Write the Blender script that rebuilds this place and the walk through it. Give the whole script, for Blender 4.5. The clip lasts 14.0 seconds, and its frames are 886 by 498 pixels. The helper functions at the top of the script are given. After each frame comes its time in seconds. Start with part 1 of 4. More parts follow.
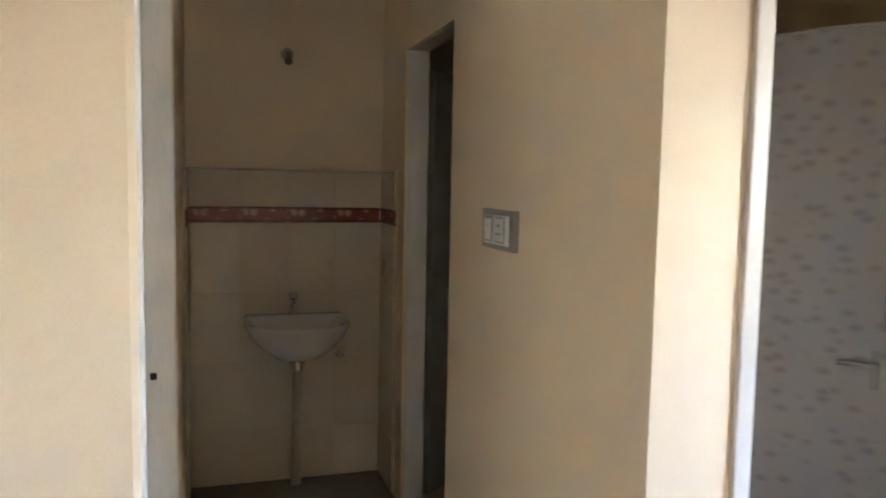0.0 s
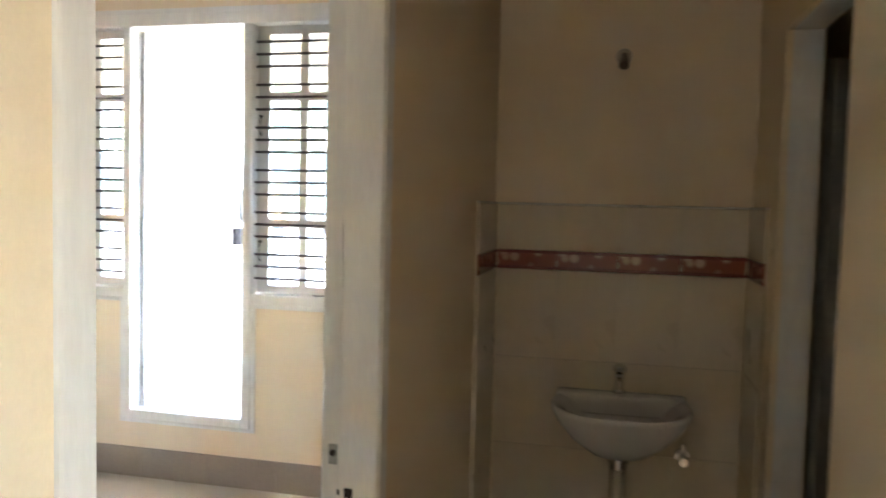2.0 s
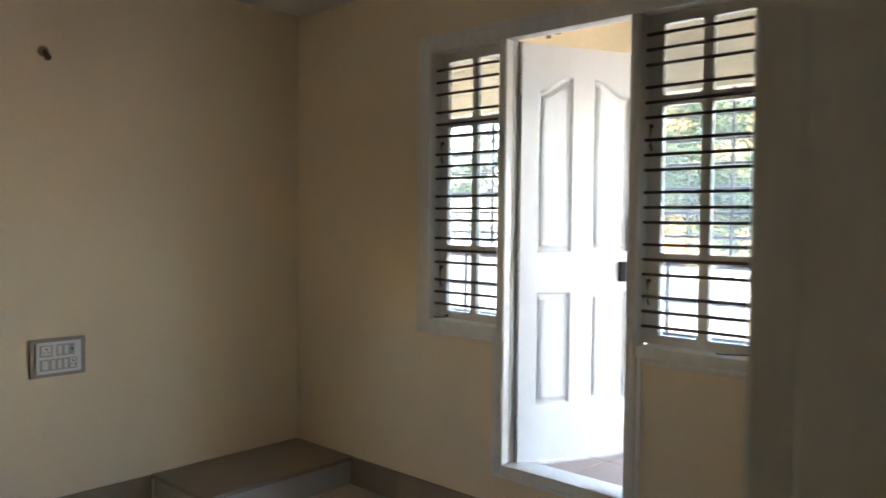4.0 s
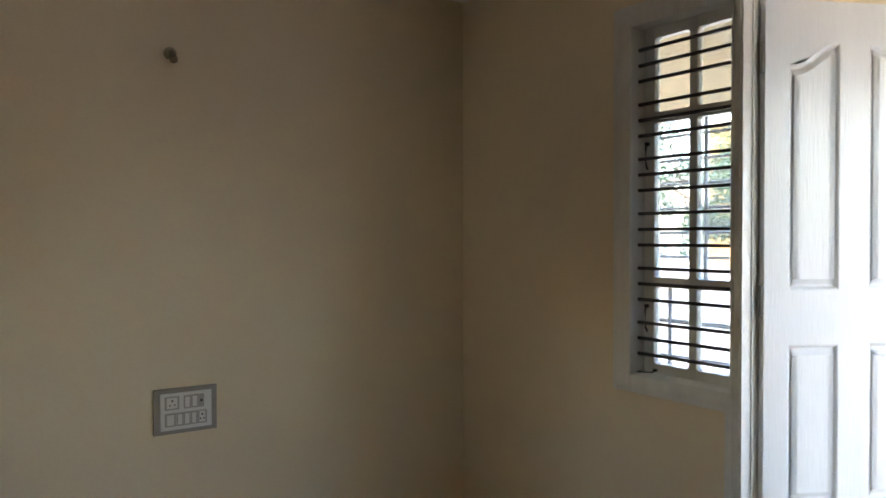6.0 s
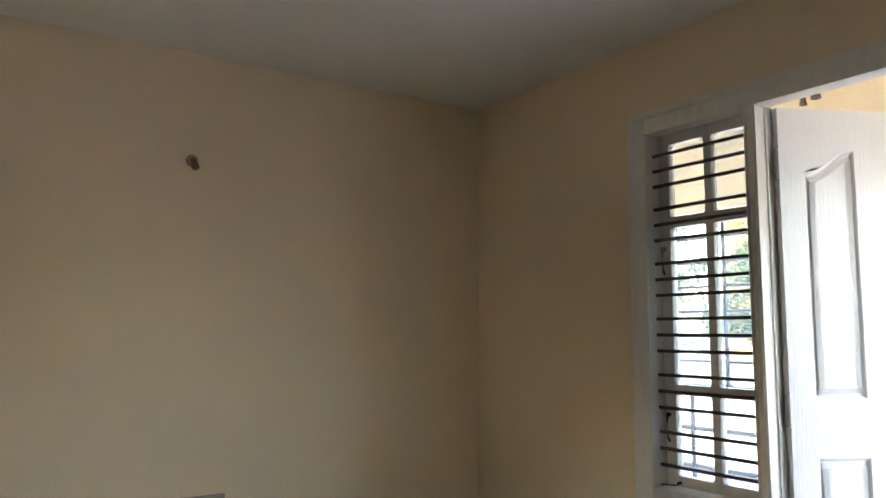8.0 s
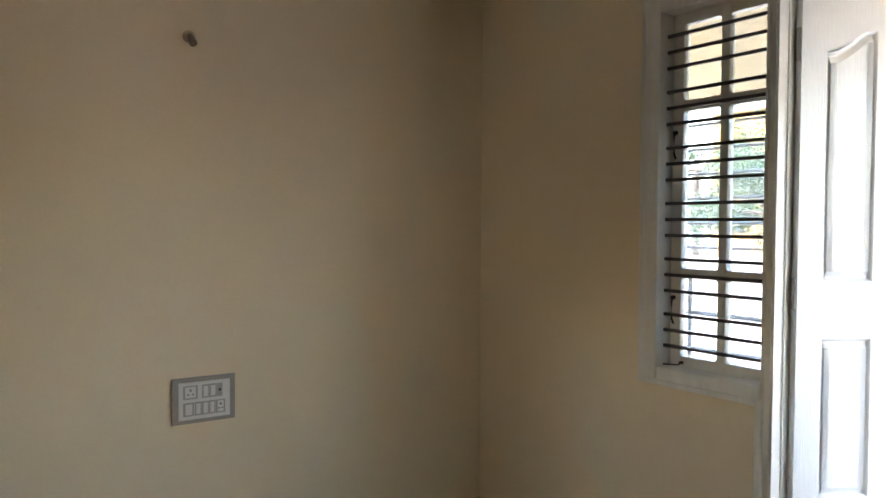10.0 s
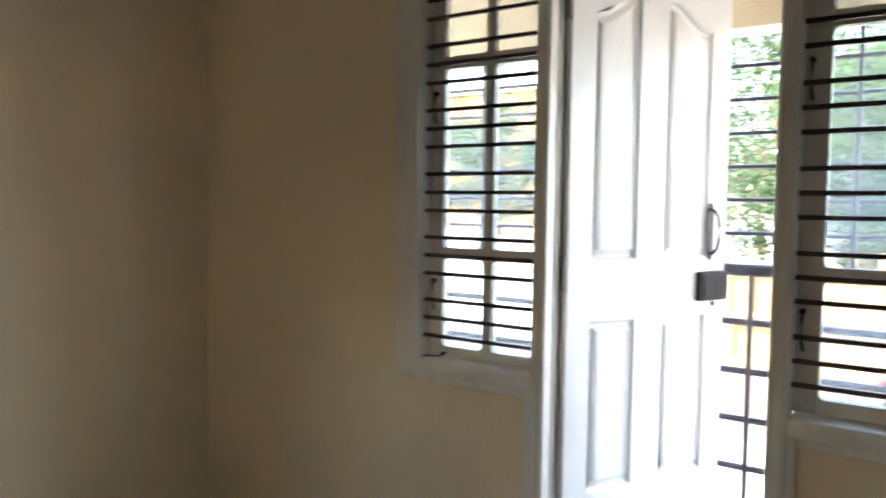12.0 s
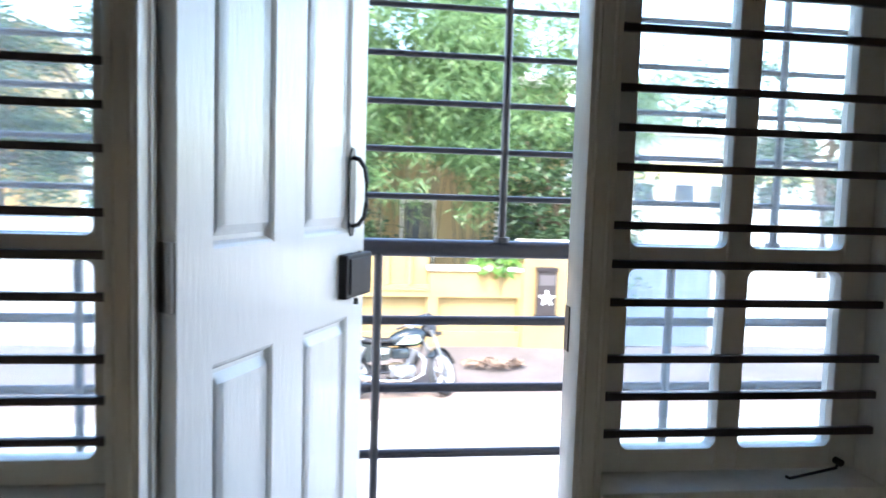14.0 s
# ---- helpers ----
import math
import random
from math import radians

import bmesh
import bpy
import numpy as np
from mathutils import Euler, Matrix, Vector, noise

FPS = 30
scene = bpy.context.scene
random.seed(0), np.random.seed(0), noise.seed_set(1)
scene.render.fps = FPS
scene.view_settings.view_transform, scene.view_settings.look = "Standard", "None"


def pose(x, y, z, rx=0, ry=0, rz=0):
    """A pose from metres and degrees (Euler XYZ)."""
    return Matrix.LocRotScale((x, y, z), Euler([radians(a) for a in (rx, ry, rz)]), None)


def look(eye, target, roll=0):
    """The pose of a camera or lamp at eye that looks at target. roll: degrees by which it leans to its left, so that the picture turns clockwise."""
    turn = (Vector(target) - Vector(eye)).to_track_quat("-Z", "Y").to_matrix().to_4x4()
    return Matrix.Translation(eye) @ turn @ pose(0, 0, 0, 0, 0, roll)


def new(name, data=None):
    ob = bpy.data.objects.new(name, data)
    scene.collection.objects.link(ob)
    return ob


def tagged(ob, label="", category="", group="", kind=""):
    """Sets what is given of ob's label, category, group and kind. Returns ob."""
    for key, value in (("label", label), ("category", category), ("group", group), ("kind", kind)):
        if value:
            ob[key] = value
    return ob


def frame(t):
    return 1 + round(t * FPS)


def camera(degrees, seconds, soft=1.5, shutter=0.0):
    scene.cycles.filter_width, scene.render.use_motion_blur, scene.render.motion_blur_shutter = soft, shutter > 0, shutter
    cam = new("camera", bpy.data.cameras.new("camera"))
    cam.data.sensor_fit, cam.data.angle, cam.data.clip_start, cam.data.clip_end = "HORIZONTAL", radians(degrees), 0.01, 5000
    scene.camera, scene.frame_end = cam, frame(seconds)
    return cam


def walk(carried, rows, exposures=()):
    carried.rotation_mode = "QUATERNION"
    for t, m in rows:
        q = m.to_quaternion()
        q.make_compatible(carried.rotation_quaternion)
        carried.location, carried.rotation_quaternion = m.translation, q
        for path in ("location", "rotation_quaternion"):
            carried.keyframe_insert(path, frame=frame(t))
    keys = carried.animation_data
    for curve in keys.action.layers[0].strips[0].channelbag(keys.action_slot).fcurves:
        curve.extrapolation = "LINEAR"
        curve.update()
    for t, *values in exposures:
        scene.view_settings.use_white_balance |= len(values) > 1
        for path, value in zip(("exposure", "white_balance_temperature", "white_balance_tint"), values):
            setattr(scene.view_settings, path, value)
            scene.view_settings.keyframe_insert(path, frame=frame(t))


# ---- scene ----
cam = camera(60.5, 14.0, 1.6, 0.5)
PATH = [
    (0, (1.802, -4.381, 1.519), (2.396, -2.48, 1.342), 1.1),
    (0.5, (1.953, -4.215, 1.533), (2.317, -2.256, 1.359), 0.4),
    (1, (2.089, -4.041, 1.541), (2.231, -2.054, 1.371), 0.5),
    (1.5, (2.155, -3.877, 1.547), (2.007, -1.888, 1.396), 1.1),
    (2, (2.126, -3.66, 1.541), (1.681, -1.714, 1.426), 1.4),
    (2.5, (2.071, -3.502, 1.533), (1.395, -1.621, 1.453), 1.0),
    (3, (2.051, -3.301, 1.571), (1.093, -1.548, 1.492), 1.2),
    (3.5, (1.943, -3.145, 1.552), (0.756, -1.537, 1.479), 0.8),
    (4, (1.827, -2.944, 1.572), (0.476, -1.471, 1.498), 0.6),
    (4.2, (1.758, -2.883, 1.573), (0.361, -1.453, 1.505), 0.6),
    (6.3, (1.102, -2.384, 1.618), (-0.55, -1.259, 1.581), -0.2),
    (6.5, (1.095, -2.384, 1.624), (-0.559, -1.26, 1.581), -0.3),
    (7, (1.111, -2.38, 1.631), (-0.549, -1.264, 1.616), -0.1),
    (7.5, (1.119, -2.391, 1.645), (-0.535, -1.28, 1.822), -0.0),
    (8, (1.127, -2.388, 1.647), (-0.53, -1.289, 1.865), 0.1),
    (8.5, (1.108, -2.414, 1.628), (-0.55, -1.298, 1.717), 0.1),
    (8.7, (1.104, -2.421, 1.623), (-0.555, -1.304, 1.597), 0.2),
    (10.8, (1.003, -2.459, 1.59), (-0.618, -1.291, 1.507), 0.6),
    (11, (0.99, -2.421, 1.584), (-0.598, -1.207, 1.499), 0.9),
    (11.5, (0.847, -2.299, 1.588), (-0.558, -0.881, 1.471), 1.0),
    (12, (0.654, -2.137, 1.593), (-0.499, -0.507, 1.478), 0.8),
    (12.5, (0.405, -1.966, 1.57), (-0.365, -0.124, 1.452), 1.5),
    (13, (0.183, -1.747, 1.555), (-0.243, 0.203, 1.425), 1.8),
    (13.5, (-0.009, -1.466, 1.555), (-0.089, 0.526, 1.395), 1.8),
    (14, (-0.166, -1.156, 1.538), (0.11, 0.817, 1.367), 1.8),
]
EXPOSURE = [(0, 7.1, 6200, 15), (1.0, 7.25, 6250, 15), (1.5, 7.35, 6400, 14), (2.0, 7.05, 6700, 13), (2.5, 6.1, 7150, 13), (3.0, 5.35, 7500, 13), (3.5, 5.0, 7500, 13), (4.0, 4.68, 7400, 13), (6.5, 4.4, 7300, 12), (8.5, 4.85, 7250, 12), (11.0, 4.9, 7450, 13), (12.0, 4.75, 7400, 13), (12.5, 4.5, 7300, 12), (13.0, 4.25, 6650, 10), (14.0, 3.9, 6250, 9)]
walk(cam, [(t, look(eye, target, roll)) for t, eye, target, roll in PATH], EXPOSURE)

# ---- world, sun, large lights ----
world = bpy.data.worlds.new("world")
scene.world = world
world.use_nodes = True
wn = world.node_tree.nodes
sky = wn.new("ShaderNodeTexSky")
sky.sky_type = "NISHITA"
sky.sun_disc = False
sky.sun_elevation = radians(52)
sky.sun_rotation = radians(200)
sky.air_density = 1.0
sky.dust_density = 1.5
wn["Background"].inputs["Strength"].default_value = 0.15
world.node_tree.links.new(sky.outputs["Color"], wn["Background"].inputs["Color"])
sun = new("sun", bpy.data.lights.new("sun", "SUN"))
sun.data.energy, sun.data.angle, sun.data.color = 0.9, radians(12), (1.0, 0.95, 0.88)
sun.matrix_world = look((-3.0, -8.5, 12.0), (0, 0, 0))
# daylight through the hall window in the side wall
hall_light = new("hall_window_light", bpy.data.lights.new("hall_window_light", "AREA"))
hall_light.data.shape, hall_light.data.size, hall_light.data.size_y = "RECTANGLE", 0.8, 0.7
hall_light.data.energy, hall_light.data.color = 0.205, (0.97, 0.96, 1.0)
hall_light.matrix_world = look((4.88, -4.9, 1.6), (1.0, -4.9, 1.5))


# ---- materials ----
def material(name, color, rough=0.6, metal=0.0, grain=0.0, grain_scale=60.0, stain=0.0, stain_scale=3.0, bump=0.0, spec=0.5, stretch=(1, 1, 1), piece=0.0):
    """Paint, wood, stone or metal with fine grain, broad stains and relief."""
    m = bpy.data.materials.new(name)
    m.use_nodes = True
    n, l = m.node_tree.nodes, m.node_tree.links
    b = n["Principled BSDF"]
    b.inputs["Roughness"].default_value = rough
    b.inputs["Metallic"].default_value = metal
    b.inputs["Specular IOR Level"].default_value = spec
    co = n.new("ShaderNodeTexCoord")
    mp = n.new("ShaderNodeMapping")
    mp.inputs["Scale"].default_value = stretch
    l.new(co.outputs["Object"], mp.inputs["Vector"])
    fine = n.new("ShaderNodeTexNoise")
    fine.inputs["Scale"].default_value = grain_scale
    fine.inputs["Detail"].default_value = 5
    broad = n.new("ShaderNodeTexNoise")
    broad.inputs["Scale"].default_value = stain_scale
    broad.inputs["Detail"].default_value = 4
    for tex in (fine, broad):
        l.new(mp.outputs["Vector"], tex.inputs["Vector"])
    last = None
    for tex, amount in ((fine, grain), (broad, stain)):
        mix = n.new("ShaderNodeMix")
        mix.data_type, mix.blend_type = "RGBA", "MULTIPLY"
        mix.inputs[0].default_value = 1.0
        ramp = n.new("ShaderNodeMapRange")
        ramp.inputs["From Min"].default_value, ramp.inputs["From Max"].default_value = 0.3, 0.7
        ramp.inputs["To Min"].default_value, ramp.inputs["To Max"].default_value = 1 - amount, 1.0
        l.new(tex.outputs["Fac"], ramp.inputs["Value"])
        if last is None:
            mix.inputs[6].default_value = (*color, 1)
        else:
            l.new(last, mix.inputs[6])
        l.new(ramp.outputs["Result"], mix.inputs[7])
        last = mix.outputs[2]
    if piece:
        info = n.new("ShaderNodeObjectInfo")
        ramp = n.new("ShaderNodeMapRange")
        ramp.inputs["To Min"].default_value, ramp.inputs["To Max"].default_value = 1 - piece, 1.0
        l.new(info.outputs["Random"], ramp.inputs["Value"])
        mix = n.new("ShaderNodeMix")
        mix.data_type, mix.blend_type = "RGBA", "MULTIPLY"
        mix.inputs[0].default_value = 1.0
        l.new(last, mix.inputs[6])
        l.new(ramp.outputs["Result"], mix.inputs[7])
        last = mix.outputs[2]
    l.new(last, b.inputs["Base Color"])
    vary = n.new("ShaderNodeMapRange")
    vary.inputs["To Min"].default_value, vary.inputs["To Max"].default_value = max(0.02, rough - 0.08), min(1, rough + 0.08)
    l.new(broad.outputs["Fac"], vary.inputs["Value"])
    l.new(vary.outputs["Result"], b.inputs["Roughness"])
    if bump:
        bp = n.new("ShaderNodeBump")
        bp.inputs["Strength"].default_value = bump
        bp.inputs["Distance"].default_value = 0.004
        l.new(fine.outputs["Fac"], bp.inputs["Height"])
        l.new(bp.outputs["Normal"], b.inputs["Normal"])
    return m


def leaf_material(name, color, tip):
    m = bpy.data.materials.new(name)
    m.use_nodes = True
    n, l = m.node_tree.nodes, m.node_tree.links
    b = n["Principled BSDF"]
    geo = n.new("ShaderNodeNewGeometry")
    ramp = n.new("ShaderNodeValToRGB")
    ramp.color_ramp.elements[0].color = (*color, 1)
    ramp.color_ramp.elements[1].color = (*tip, 1)
    l.new(geo.outputs["Random Per Island"], ramp.inputs["Fac"])
    l.new(ramp.outputs["Color"], b.inputs["Base Color"])
    b.inputs["Roughness"].default_value = 0.45
    tr = n.new("ShaderNodeBsdfTranslucent")
    l.new(ramp.outputs["Color"], tr.inputs["Color"])
    mix = n.new("ShaderNodeMixShader")
    mix.inputs[0].default_value = 0.4
    l.new(b.outputs[0], mix.inputs[1])
    l.new(tr.outputs[0], mix.inputs[2])
    l.new(mix.outputs[0], n["Material Output"].inputs["Surface"])
    return m


def glass_material(name, dust, tint):
    """Thin window glass: clear, a little blue-green, with a film of dust."""
    m = bpy.data.materials.new(name)
    m.use_nodes = True
    n, l = m.node_tree.nodes, m.node_tree.links
    n.remove(n["Principled BSDF"])
    clear = n.new("ShaderNodeBsdfTransparent")
    clear.inputs["Color"].default_value = (*tint, 1)
    # dust film; its blue cast paints in the sky glare on the panes
    film = n.new("ShaderNodeBsdfTranslucent")
    film.inputs["Color"].default_value = (0.76, 0.85, 0.94, 1)
    gloss = n.new("ShaderNodeBsdfGlossy")
    gloss.inputs["Roughness"].default_value = 0.03
    co = n.new("ShaderNodeTexCoord")
    smear = n.new("ShaderNodeTexNoise")
    smear.inputs["Scale"].default_value = 7
    smear.inputs["Detail"].default_value = 6
    l.new(co.outputs["Object"], smear.inputs["Vector"])
    ramp = n.new("ShaderNodeMapRange")
    ramp.inputs["From Min"].default_value, ramp.inputs["From Max"].default_value = 0.3, 0.75
    ramp.inputs["To Min"].default_value, ramp.inputs["To Max"].default_value = dust * 0.6, dust * 1.4
    l.new(smear.outputs["Fac"], ramp.inputs["Value"])
    a = n.new("ShaderNodeMixShader")
    l.new(ramp.outputs["Result"], a.inputs[0])
    l.new(clear.outputs[0], a.inputs[1])
    l.new(film.outputs[0], a.inputs[2])
    fr = n.new("ShaderNodeFresnel")
    fr.inputs["IOR"].default_value = 1.45
    c = n.new("ShaderNodeMixShader")
    l.new(fr.outputs[0], c.inputs[0])
    l.new(a.outputs[0], c.inputs[1])
    l.new(gloss.outputs[0], c.inputs[2])
    l.new(c.outputs[0], n["Material Output"].inputs["Surface"])
    return m


WALL = material("cream_wall_paint", (0.84, 0.69, 0.49), 0.55, grain=0.04, grain_scale=180, stain=0.07, stain_scale=1.6, bump=0.10)
CEIL = material("white_ceiling_paint", (0.84, 0.81, 0.76), 0.7, grain=0.04, grain_scale=150, stain=0.05, bump=0.06)
FRAME = material("frame_paint", (0.81, 0.78, 0.73), 0.35, grain=0.06, grain_scale=30, stain=0.10, stain_scale=5, bump=0.08, stretch=(6, 6, 1))
DOORW = material("white_door_paint", (0.75, 0.74, 0.725), 0.22, grain=0.05, grain_scale=45, stain=0.04, bump=0.35, stretch=(3.5, 3.5, 0.25))
SASH = material("sash_paint", (0.80, 0.77, 0.72), 0.3, grain=0.06, grain_scale=40, stain=0.10, bump=0.08)
BAR = material("black_bar_paint", (0.06, 0.045, 0.045), 0.4, grain=0.2, grain_scale=90, stain=0.2, bump=0.15)
RAIL = material("grey_rail_paint", (0.07, 0.068, 0.08), 0.35, metal=0.2, grain=0.15, grain_scale=60, stain=0.2)
BLACKMETAL = material("black_metal", (0.03, 0.03, 0.033), 0.35, metal=0.6, grain=0.15)
STEEL = material("dull_steel", (0.35, 0.34, 0.33), 0.35, metal=0.9, grain=0.1, stain=0.2, stain_scale=12)
CHROME = material("chrome", (0.75, 0.75, 0.75), 0.12, metal=1.0, stain=0.1, stain_scale=15)
FLOORM = material("vitrified_floor", (0.72, 0.63, 0.52), 0.16, grain=0.06, grain_scale=90, stain=0.10, stain_scale=2.5)
SKIRT = material("skirting_tile", (0.33, 0.26, 0.20), 0.5, grain=0.08, grain_scale=70, stain=0.03, stain_scale=3, piece=0.04, spec=0.3)
TILE = material("cream_wall_tile", (0.68, 0.58, 0.42), 0.3, grain=0.04, grain_scale=50, stain=0.06, stain_scale=4, piece=0.05)
GROUT = material("tile_grout", (0.57, 0.49, 0.36), 0.8, grain=0.15)
PORCELAIN = material("white_porcelain", (0.80, 0.79, 0.76), 0.08, stain=0.06, stain_scale=6)
PVC = material("cream_pvc", (0.52, 0.45, 0.34), 0.4, stain=0.1)
PLATE = material("grey_switch_box", (0.36, 0.31, 0.27), 0.45, grain=0.08, stain=0.08, stain_scale=10)
SWITCH = material("white_switch_plastic", (0.78, 0.76, 0.74), 0.3, stain=0.05, stain_scale=20)
SWITCHG = material("grey_switch_plastic", (0.42, 0.39, 0.37), 0.35, stain=0.05, stain_scale=20)
DARK = material("dark_plastic", (0.022, 0.017, 0.017), 0.6, grain=0.2, spec=0.2)
HOLDER = material("brown_holder", (0.14, 0.10, 0.065), 0.4, grain=0.2)
PORCH = material("porch_paint", (0.82, 0.71, 0.53), 0.7, grain=0.06, stain=0.10, bump=0.1)
PORCHFLOOR = material("terracotta_porch_tile", (0.43, 0.30, 0.245), 0.4, grain=0.12, stain=0.15, piece=0.1)
ROAD = material("pale_road", (0.42, 0.40, 0.375), 0.9, grain=0.25, grain_scale=60, stain=0.2, stain_scale=0.8, bump=0.3)
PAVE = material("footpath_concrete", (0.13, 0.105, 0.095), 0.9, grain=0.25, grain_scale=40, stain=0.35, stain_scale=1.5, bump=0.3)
EARTH = material("dry_earth", (0.26, 0.19, 0.15), 0.95, grain=0.3, grain_scale=30, stain=0.3, stain_scale=1.2, bump=0.4)
YELLOW = material("yellow_wall_paint", (0.29, 0.195, 0.075), 0.75, grain=0.08, grain_scale=70, stain=0.22, stain_scale=1.8, bump=0.15)
COPING = material("white_coping", (0.72, 0.68, 0.60), 0.8, grain=0.12, stain=0.25, stain_scale=4)
BARK = material("bark", (0.13, 0.09, 0.06), 0.9, grain=0.4, grain_scale=25, stain=0.3, bump=0.6, stretch=(1, 1, 0.3))
CULM = material("bamboo_culm", (0.08, 0.072, 0.032), 0.5, grain=0.2, stain=0.3)
BAMBOO = leaf_material("bamboo_leaf", (0.05, 0.11, 0.035), (0.20, 0.31, 0.12))
GREEN = leaf_material("broad_leaf", (0.022, 0.055, 0.022), (0.065, 0.11, 0.045))
BRIGHT = leaf_material("young_leaf", (0.06, 0.15, 0.03), (0.15, 0.26, 0.05))
DRYLEAF = material("dry_leaf", (0.24, 0.165, 0.12), 0.9, grain=0.4, grain_scale=20)
GLASS = glass_material("window_glass", 0.10, (0.90, 0.94, 0.95))
DARKGLASS = material("far_window_glass", (0.04, 0.05, 0.06), 0.1)
FARWHITE = material("far_white_wall", (0.70, 0.68, 0.64), 0.8, grain=0.06, stain=0.18, stain_scale=0.6)
GREYWALL = material("weathered_grey_wall", (0.27, 0.27, 0.28), 0.85, grain=0.15, grain_scale=8, stain=0.4, stain_scale=1.2, stretch=(3, 3, 0.5))
GATEBLUE = material("blue_gate_paint", (0.09, 0.12, 0.17), 0.45, grain=0.12, stain=0.2)
TYRE = material("tyre_rubber", (0.02, 0.02, 0.021), 0.75, grain=0.2)
TANKP = material("tank_paint", (0.012, 0.018, 0.022), 0.18, stain=0.1)
TANKSTRIPE = material("tank_stripe", (0.24, 0.42, 0.10), 0.2)
TANKSIDE = material("tank_side_silver", (0.20, 0.225, 0.225), 0.25, stain=0.08, stain_scale=12)
SILVER = material("cast_alloy", (0.30, 0.30, 0.31), 0.35, metal=0.8, grain=0.15, stain=0.2, stain_scale=20)
WHEEL = material("wheel_alloy", (0.55, 0.55, 0.56), 0.3, metal=0.3, stain=0.12, stain_scale=15)
SEATV = material("black_vinyl", (0.018, 0.018, 0.02), 0.45, grain=0.2)
REDLAMP = material("red_lens", (0.55, 0.02, 0.02), 0.12)
STARW = material("star_white", (0.80, 0.80, 0.78), 0.5)


def band_material():
    """Border tile: dark red ground with a paler repeating flower in the middle."""
    m = bpy.data.materials.new("red_border_tile")
    m.use_nodes = True
    n, l = m.node_tree.nodes, m.node_tree.links
    b = n["Principled BSDF"]
    b.inputs["Roughness"].default_value = 0.15
    co = n.new("ShaderNodeTexCoord")
    vor = n.new("ShaderNodeTexVoronoi")
    vor.inputs["Scale"].default_value = 26
    l.new(co.outputs["Object"], vor.inputs["Vector"])
    ramp = n.new("ShaderNodeValToRGB")
    ramp.color_ramp.elements[0].position, ramp.color_ramp.elements[0].color = 0.25, (0.55, 0.32, 0.22, 1)
    ramp.color_ramp.elements[1].position, ramp.color_ramp.elements[1].color = 0.5, (0.26, 0.07, 0.04, 1)
    l.new(vor.outputs["Distance"], ramp.inputs["Fac"])
    l.new(ramp.outputs["Color"], b.inputs["Base Color"])
    return m


def pvc_door_material():
    """Grey laminate with rows of small slanting leaf prints."""
    m = bpy.data.materials.new("printed_grey_laminate")
    m.use_nodes = True
    n, l = m.node_tree.nodes, m.node_tree.links
    b = n["Principled BSDF"]
    b.inputs["Roughness"].default_value = 0.4
    co = n.new("ShaderNodeTexCoord")
    mp = n.new("ShaderNodeMapping")
    mp.inputs["Scale"].default_value = (1.0, 1.0, 1.7)
    mp.inputs["Rotation"].default_value = (0, 0.5, 0)
    vor = n.new("ShaderNodeTexVoronoi")
    vor.inputs["Scale"].default_value = 15
    vor.inputs["Randomness"].default_value = 0.7
    l.new(co.outputs["Object"], mp.inputs["Vector"])
    l.new(mp.outputs["Vector"], vor.inputs["Vector"])
    ramp = n.new("ShaderNodeValToRGB")
    ramp.color_ramp.elements[0].position, ramp.color_ramp.elements[0].color = 0.08, (0.26, 0.245, 0.24, 1)
    ramp.color_ramp.elements[1].position, ramp.color_ramp.elements[1].color = 0.42, (0.35, 0.335, 0.33, 1)
    l.new(vor.outputs["Distance"], ramp.inputs["Fac"])
    l.new(ramp.outputs["Color"], b.inputs["Base Color"])
    return m


BANDM = band_material()
PVCDOOR = pvc_door_material()


# ---- building helpers ----
def box(bm, x0, x1, y0, y1, z0, z1, bevel=0.0, turn=None):
    """A box between the given limits, with edges rounded by bevel."""
    m = Matrix.Translation(((x0 + x1) / 2, (y0 + y1) / 2, (z0 + z1) / 2)) @ Matrix.Diagonal((abs(x1 - x0), abs(y1 - y0), abs(z1 - z0), 1))
    made = bmesh.ops.create_cube(bm, size=1.0, matrix=(turn @ m) if turn else m)["verts"]
    if bevel:
        edges = list({e for v in made for e in v.link_edges})
        bmesh.ops.bevel(bm, geom=edges, offset=bevel, segments=2, affect="EDGES", profile=0.5)
    return bm


def rod(bm, a, b, r0, r1=None, n=12, caps=True):
    """A round bar from a to b."""
    a, b = Vector(a), Vector(b)
    d = b - a
    m = Matrix.Translation((a + b) / 2) @ d.to_track_quat("Z", "Y").to_matrix().to_4x4()
    bmesh.ops.create_cone(bm, cap_ends=caps, segments=n, radius1=r0, radius2=r0 if r1 is None else r1, depth=d.length, matrix=m)
    return bm


def tube(bm, pts, r, n=8):
    """A bent pipe through pts."""
    pts = [Vector(p) for p in pts]
    rings = []
    for i, p in enumerate(pts):
        d = (pts[min(i + 1, len(pts) - 1)] - pts[max(i - 1, 0)]).normalized()
        q = d.to_track_quat("Z", "Y")
        rr = r[i] if isinstance(r, (list, tuple)) else r
        rings.append([bm.verts.new(p + q @ Vector((rr * math.cos(6.28319 * k / n), rr * math.sin(6.28319 * k / n), 0))) for k in range(n)])
    for a, b in zip(rings, rings[1:]):
        for k in range(n):
            bm.faces.new((a[k], a[(k + 1) % n], b[(k + 1) % n], b[k]))
    bm.faces.new(list(reversed(rings[0])))
    bm.faces.new(rings[-1])
    return bm


